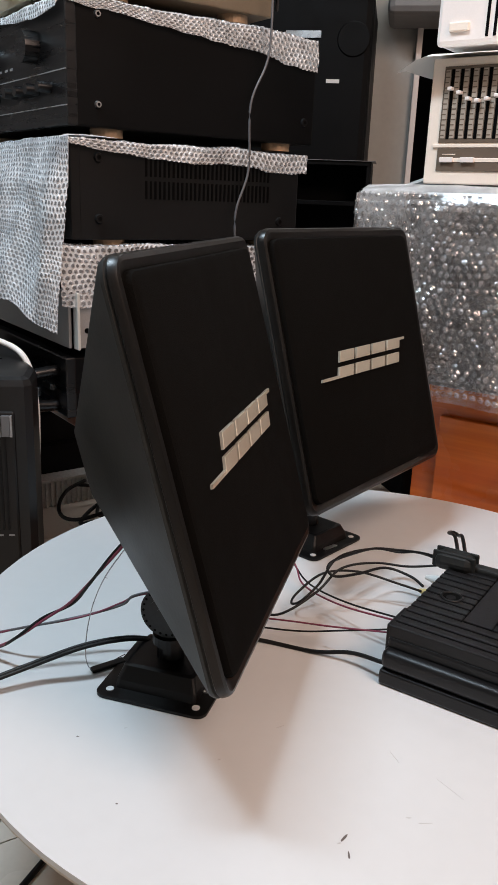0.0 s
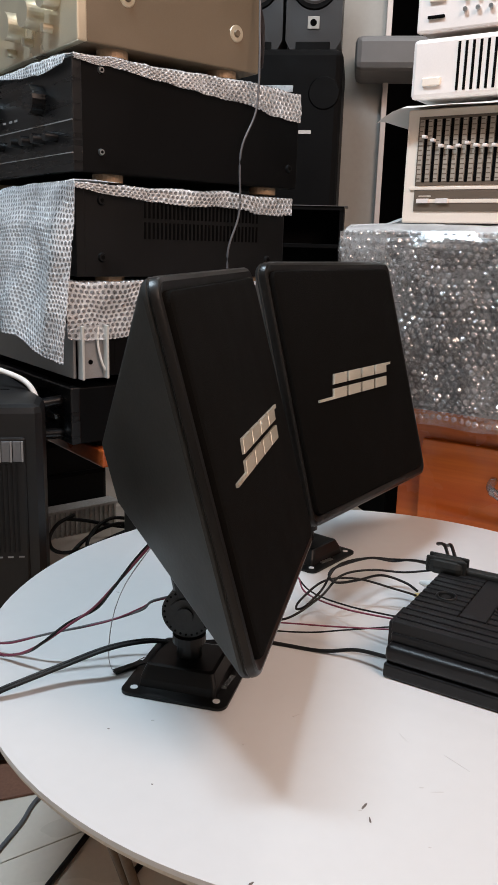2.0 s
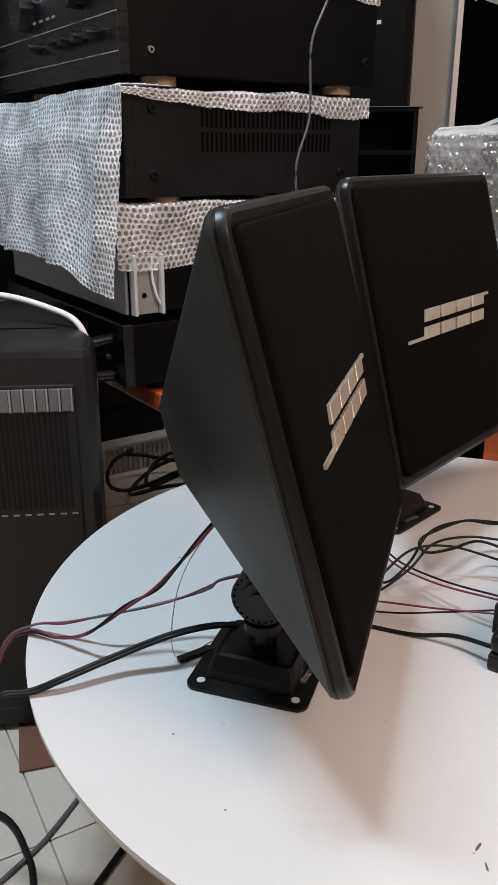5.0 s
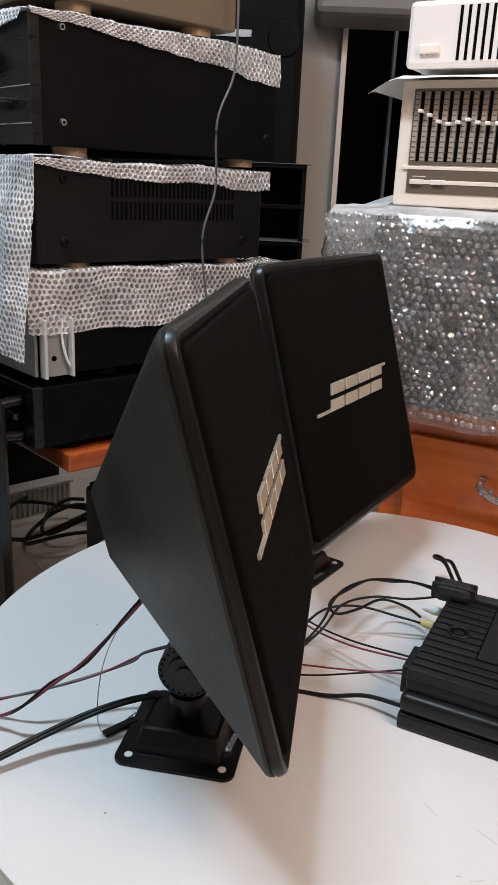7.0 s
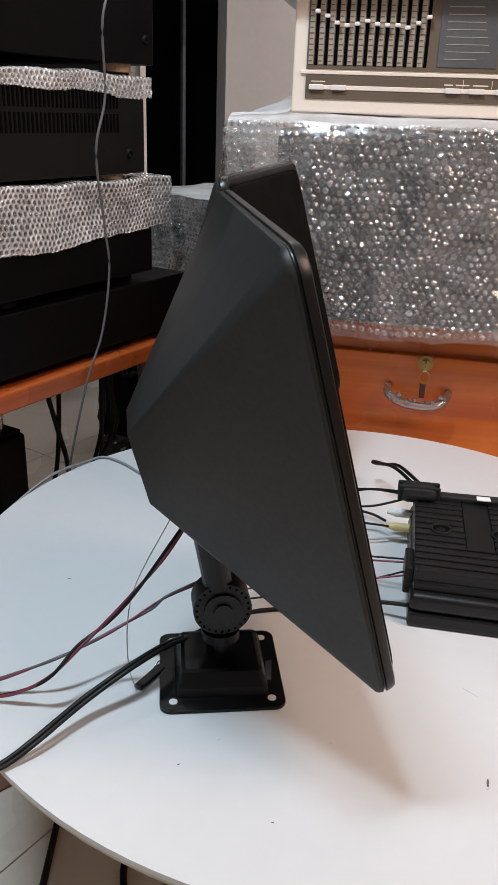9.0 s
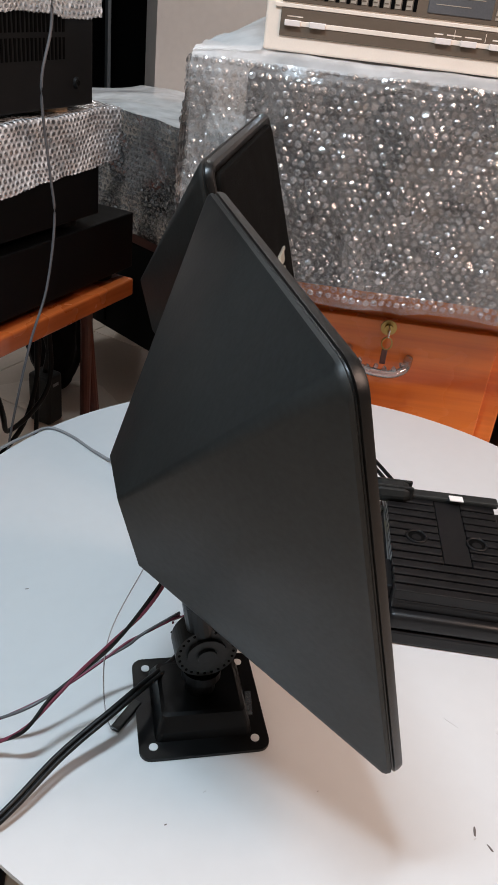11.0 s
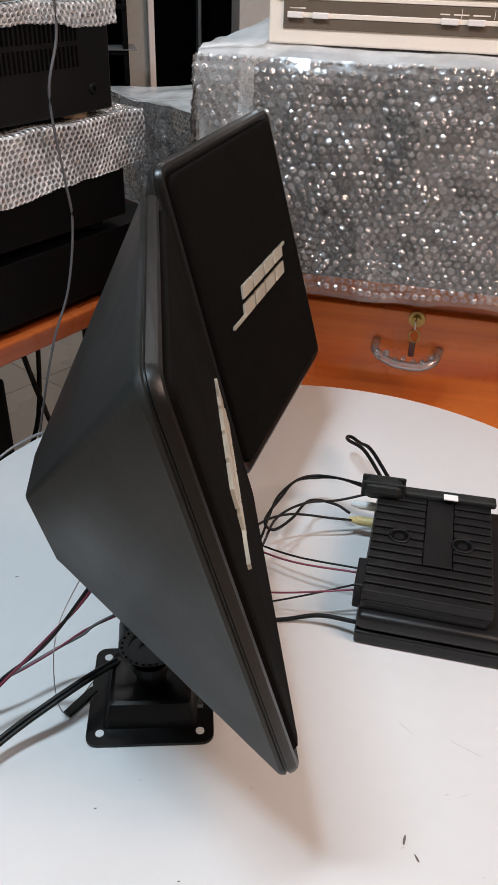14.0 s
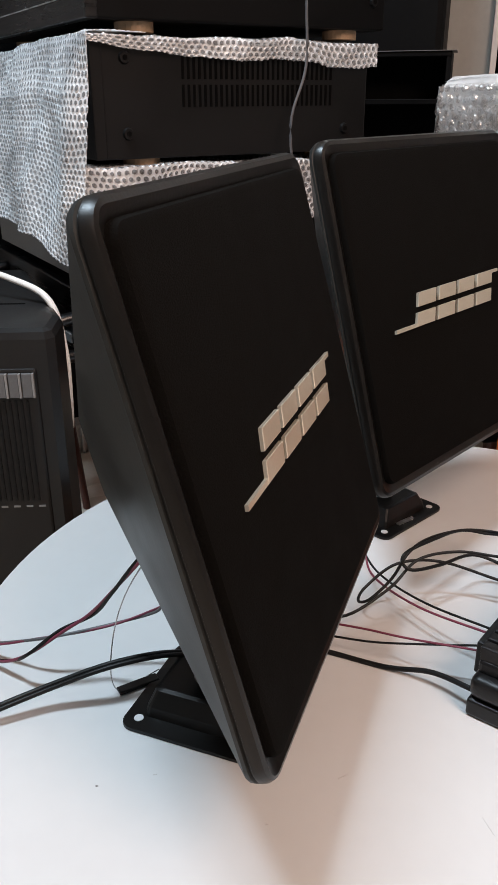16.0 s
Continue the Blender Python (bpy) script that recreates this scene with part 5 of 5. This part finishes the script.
# ---- low rack beside the drawer cabinet ----


def low_rack():
    ob = thing("low_rack", FD @ Vector((0.42, 0.25, FLOOR)), "dark wooden rack with a black unit beside the cabinet", "rack")
    for z in (FLOOR + 0.03, 0.56, 0.80):
        part("shelf", box((0.215, 0.68), (0.07, 0.42), (z, z + 0.018), 0.002, FD), M_LEG, ob)
    for u0 in (0.215, 0.662):
        for w0 in (0.07, 0.40):
            part("post", box((u0, u0 + 0.018), (w0, w0 + 0.018), (FLOOR, 0.80), 0.001, FD), M_LEG, ob)
    dk = thing("cassette_deck", FD @ Vector((0.45, 0.25, 0.578)), "black cassette deck with round knobs on the low rack", "hi-fi unit")
    part("cabinet", box((0.24, 0.655), (0.10, 0.39), (0.578, 0.72), 0.003, FD), M_BLACK, dk)
    part("front_panel", box((0.238, 0.657), (0.09, 0.102), (0.60, 0.722), 0.003, FD), M_BLACK_B, dk)
    for k in range(6):
        part("knob", rod(FD @ Vector((0.262 + 0.032 * k, 0.09, 0.690)), FD @ Vector((0.262 + 0.032 * k, 0.078, 0.690)), 0.010, 0.009, 20), M_SLOT, dk)


low_rack()

# ---- black cabinet speaker beside the stack ----


def side_stack():
    ob = thing("cabinet_speaker", FS @ Vector((0.10, 0.72, 0.823)), "black cabinet loudspeaker on the wooden stand half covered with bubble wrap", "loudspeaker")
    part("cabinet", box((-0.10, 0.30), (0.53, 0.93), (0.8235, 1.42), 0.012, FS), M_BLACK, ob)
    part("baffle", box((-0.112, -0.098), (0.545, 0.915), (0.84, 1.40), 0.006, FS), M_GRILLE, ob)
    part("emblem", box((-0.116, -0.111), (0.56, 0.63), (1.245, 1.258), 0.001, FS), M_CHROME, ob, "plain silver emblem bar")

    def place(s, t):
        bulge = 0.03 * math.sin(t * 7 + s * 9) + 0.02 * math.sin(s * 21)
        return crinkle(FS @ Vector((-0.135 - abs(bulge), 0.47 + s, 1.20 - t)), 0.008, 9)
    milky_wrap(place, (0, 0.46), (0, 0.42), FS @ Vector((-0.13, 0.7, 0.8)), "crumpled bubble wrap hanging on the black cabinet loudspeaker")


side_stack()

# ---- hanging lead and floor clutter ----


def soft_bag():
    bm = bmesh.new()
    bmesh.ops.create_icosphere(bm, subdivisions=4, radius=1)
    for v in bm.verts:
        k = 1 + 0.22 * noise.noise(v.co * 2.3) + 0.10 * noise.noise(v.co * 6)
        v.co = Vector((v.co.x * 0.055 * k, v.co.y * 0.05 * k, max(0, (v.co.z * 0.5 + 0.5)) * 0.24 * k))
    c = FS @ Vector((0.68, 0.36, FLOOR))
    bmesh.ops.transform(bm, matrix=Matrix.Translation(c), verts=bm.verts)
    whole("cloth_bag", bm, M_BLACK, c, "slumped black cloth bag on the floor behind the stand", "bag", smooth=True)


soft_bag()


def floor_case():
    ob = thing("equipment_case", FS @ Vector((0.22, 0.86, FLOOR)), "black equipment case on the floor under the wooden stand", "case")
    part("body", box((0.02, 0.40), (0.77, 1.08), (FLOOR + 0.012, 0.79), 0.012, FS), M_BLACK_B, ob)
    for z in (0.46, 0.54, 0.62):
        part("rail", box((0.03, 0.39), (0.765, 0.771), (z, z + 0.012), 0.001, FS), M_BLACK, ob)
    for a in (0.06, 0.36):
        for b in (0.80, 1.04):
            part("foot", rod(FS @ Vector((a, b, FLOOR)), FS @ Vector((a, b, FLOOR + 0.013)), 0.018, n=16), M_RUBBER, ob)


floor_case()


def pedestal():
    ob = thing("pedestal", FS @ Vector((0.19, 0.21, FLOOR)), "black pedestal block with two chrome rods under the wooden stand", "pedestal")
    part("body", box((0.158, 0.226), (0.178, 0.246), (FLOOR, 0.662), 0.008, FS, segs=3), M_BLACK_B, ob)
    part("cap", box((0.164, 0.220), (0.184, 0.240), (0.662, 0.668), 0.002, FS), M_BLACK, ob)
    for u in (0.176, 0.196):
        part("rod", rod(FS @ Vector((u, 0.205, 0.667)), FS @ Vector((u, 0.205, 0.7965)), 0.0065, n=16), M_CHROME, ob, "chrome rod")


pedestal()


def ribbed_tray():
    ob = thing("plastic_tray", FS @ Vector((0.22, 0.74, FLOOR)), "ribbed pale plastic tray on the floor before the black case", "tray")
    part("body", box((0.06, 0.40), (0.725, 0.762), (FLOOR, FLOOR + 0.062), 0.003, FS), M_SLEEVE, ob)
    part("rim", box((0.055, 0.405), (0.717, 0.764), (FLOOR + 0.062, FLOOR + 0.070), 0.002, FS), M_SLEEVE, ob)
    for k in range(26):
        u = 0.065 + 0.013 * k
        part("rib", box((u, u + 0.005), (0.719, 0.726), (FLOOR, FLOOR + 0.062), 0, FS), M_SLEEVE, ob)


ribbed_tray()


def adapter_block(u, w):
    c = FS @ Vector((u, w, FLOOR))
    ob = thing("power_adapter", c, "black mains adapter block standing on the tiled floor with its lead", "power adapter")
    part("block", box((u - 0.022, u + 0.022), (w - 0.025, w + 0.025), (FLOOR, FLOOR + 0.105), 0.006, FS), M_ABS, ob)
    part("label", box((u - 0.008, u + 0.008), (w - 0.026, w - 0.0245), (FLOOR + 0.082, FLOOR + 0.088), 0, FS), M_GREY_WIRE, ob, "small pale label bar")
    part("lead", tube([FS @ Vector(p) for p in ((u, w, FLOOR + 0.105), (u + 0.01, w, FLOOR + 0.16), (u + 0.0, w + 0.03, FLOOR + 0.24), (u + 0.02, w + 0.06, FLOOR + 0.34), (u + 0.05, w + 0.10, 0.79))], 0.005), M_RUBBER, ob, smooth=True)


adapter_block(0.568, 0.297)
for pts in (((-0.10, 1.32), (-0.02, 1.45), (-0.06, 1.58), (-0.20, 1.55), (-0.28, 1.42)), ((-0.08, 1.22), (0.05, 1.32), (0.16, 1.50), (0.26, 1.60), (0.34, 1.86)),
            ((-0.080, 0.720), (-0.089, 0.775), (-0.105, 0.812), (-0.126, 0.842), (-0.175, 0.885), (-0.26, 0.90)), ((0.040, 0.790), (0.052, 0.832), (0.058, 0.890), (0.09, 0.95), (0.16, 1.02)), ((-0.04, 0.82), (-0.027, 0.878), (-0.018, 0.922), (-0.010, 0.962), (0.01, 1.06))):
    whole("floor_cable", tube([(x, y, FLOOR + 0.0045) for x, y in pts], 0.0038), M_RUBBER, (*pts[0], FLOOR), "black mains cable lying loose on the tiled floor", "cable", "cables on the floor", smooth=True)
for u, w, r, e in ((0.30, 0.56, 0.075, 0.0), (0.33, 0.58, 0.060, 0.9), (0.28, 0.60, 0.085, 1.7)):
    loop = [FS @ Vector((u + r * 1.3 * math.cos(a * 0.5 + e), w + r * math.sin(a * 0.5 + e), FLOOR + 0.006 + 0.012 * e + 0.02 * (1 + math.sin(a * 0.9 + e)))) for a in range(14)]
    whole("floor_cable", tube(loop, 0.0045), M_RUBBER, FS @ Vector((u, w, FLOOR)), "coiled black mains cable on the floor under the stand", "cable", "cables on the floor", smooth=True)
whole("floor_cable", tube([(x, y, FLOOR + 0.003) for x, y in ((-0.15, 0.78), (-0.122, 0.850), (-0.114, 0.880), (-0.108, 0.912), (-0.103, 0.945), (-0.101, 0.985), (-0.08, 1.04), (0.0, 1.12))], 0.0028), M_DARK_WIRE, (-0.12, 0.85, FLOOR), "thin grey lead lying loose on the tiled floor", "cable", "cables on the floor", smooth=True)
whole("hanging_lead", tube([FS @ Vector(p) for p in ((0.246, -0.010, 1.52), (0.240, -0.020, 1.42), (0.237, -0.026, 1.376), (0.232, -0.028, 1.303), (0.206, -0.028, 1.243), (0.206, -0.028, 1.16), (0.186, -0.028, 1.096), (0.197, -0.028, 1.005), (0.203, -0.028, 0.95), (0.185, -0.028, 0.87), (0.150, -0.026, 0.80), (0.12, -0.01, 0.66), (0.11, 0.01, 0.5), (0.1, 0.03, FLOOR + 0.003), (0.16, 0.10, FLOOR + 0.003))], 0.0016), M_DARK_WIRE, FS @ Vector((0.25, 0, 1.5)), "thin grey lead hanging down the side of the stack", "cable", smooth=True)

for pts in (((0.00, 0.10, 0.79), (0.02, 0.08, 0.66), (0.08, 0.12, 0.58), (0.15, 0.10, 0.64), (0.17, 0.12, 0.79)),
            ((0.10, 0.16, 0.79), (0.06, 0.14, 0.60), (-0.02, 0.12, 0.48), (0.06, 0.10, 0.43), (0.16, 0.14, 0.52), (0.20, 0.16, 0.79)),
            ((0.22, 0.20, 0.79), (0.20, 0.16, 0.66), (0.12, 0.14, 0.55), (0.04, 0.20, 0.50), (0.00, 0.24, 0.79))):
    whole("hanging_cable", tube([FS @ Vector((p[0] + 0.19, p[1], p[2])) for p in pts], 0.004), M_RUBBER, FS @ Vector((pts[0][0] + 0.19, *pts[0][1:])), "black mains cable looped under the wooden stand", "cable", "cables under the stand", smooth=True)

# ---- floor tiles ----
tile_mesh = None
floor_ob = bpy.data.objects["floor"]
turn = Matrix.Translation((-0.113, 0.869, FLOOR)) @ pose(0, 0, 0, 0, 0, -49.5)
ROOM = ((0, -2.0, 1), (0, 2.4, -1), (1, -2.2, 1), (1, 3.099, -1))  # axis, limit, side that stays


def cut_to_room(pts):
    for axis, limit, side in ROOM:
        out = []
        for p, q in zip(pts, pts[1:] + pts[:1]):
            dp, dq = (p[axis] - limit) * side, (q[axis] - limit) * side
            if dp >= 0:
                out.append(p)
            if dp * dq < 0:
                f = dp / (dp - dq)
                out.append((p[0] + (q[0] - p[0]) * f, p[1] + (q[1] - p[1]) * f))
        pts = out
    return pts


for i in range(-11, 12):
    for j in range(-11, 12):
        c = turn @ Vector((0.2 + 0.4 * i, 0.2 + 0.4 * j, 0))
        ring = [tuple((turn @ Vector((0.2 + 0.4 * i + a * 0.1992, 0.2 + 0.4 * j + b * 0.1992, 0)))[:2]) for a, b in ((-1, -1), (1, -1), (1, 1), (-1, 1))]
        inside = cut_to_room(ring)
        if len(inside) < 3:
            continue
        if inside != ring:
            part("tile", prism(inside, FLOOR - 0.006, FLOOR), M_TILE, floor_ob)
            continue
        if tile_mesh is None:
            t = part("tile", box((-0.1992, 0.1992), (-0.1992, 0.1992), (-0.006, 0.0), 0.0006, segs=1), M_TILE, floor_ob)
            tile_mesh = t.data
        else:
            t = new("tile", tile_mesh)
            t.parent = floor_ob
        t.location = c
        t.rotation_euler = (0, 0, radians(-49.5))
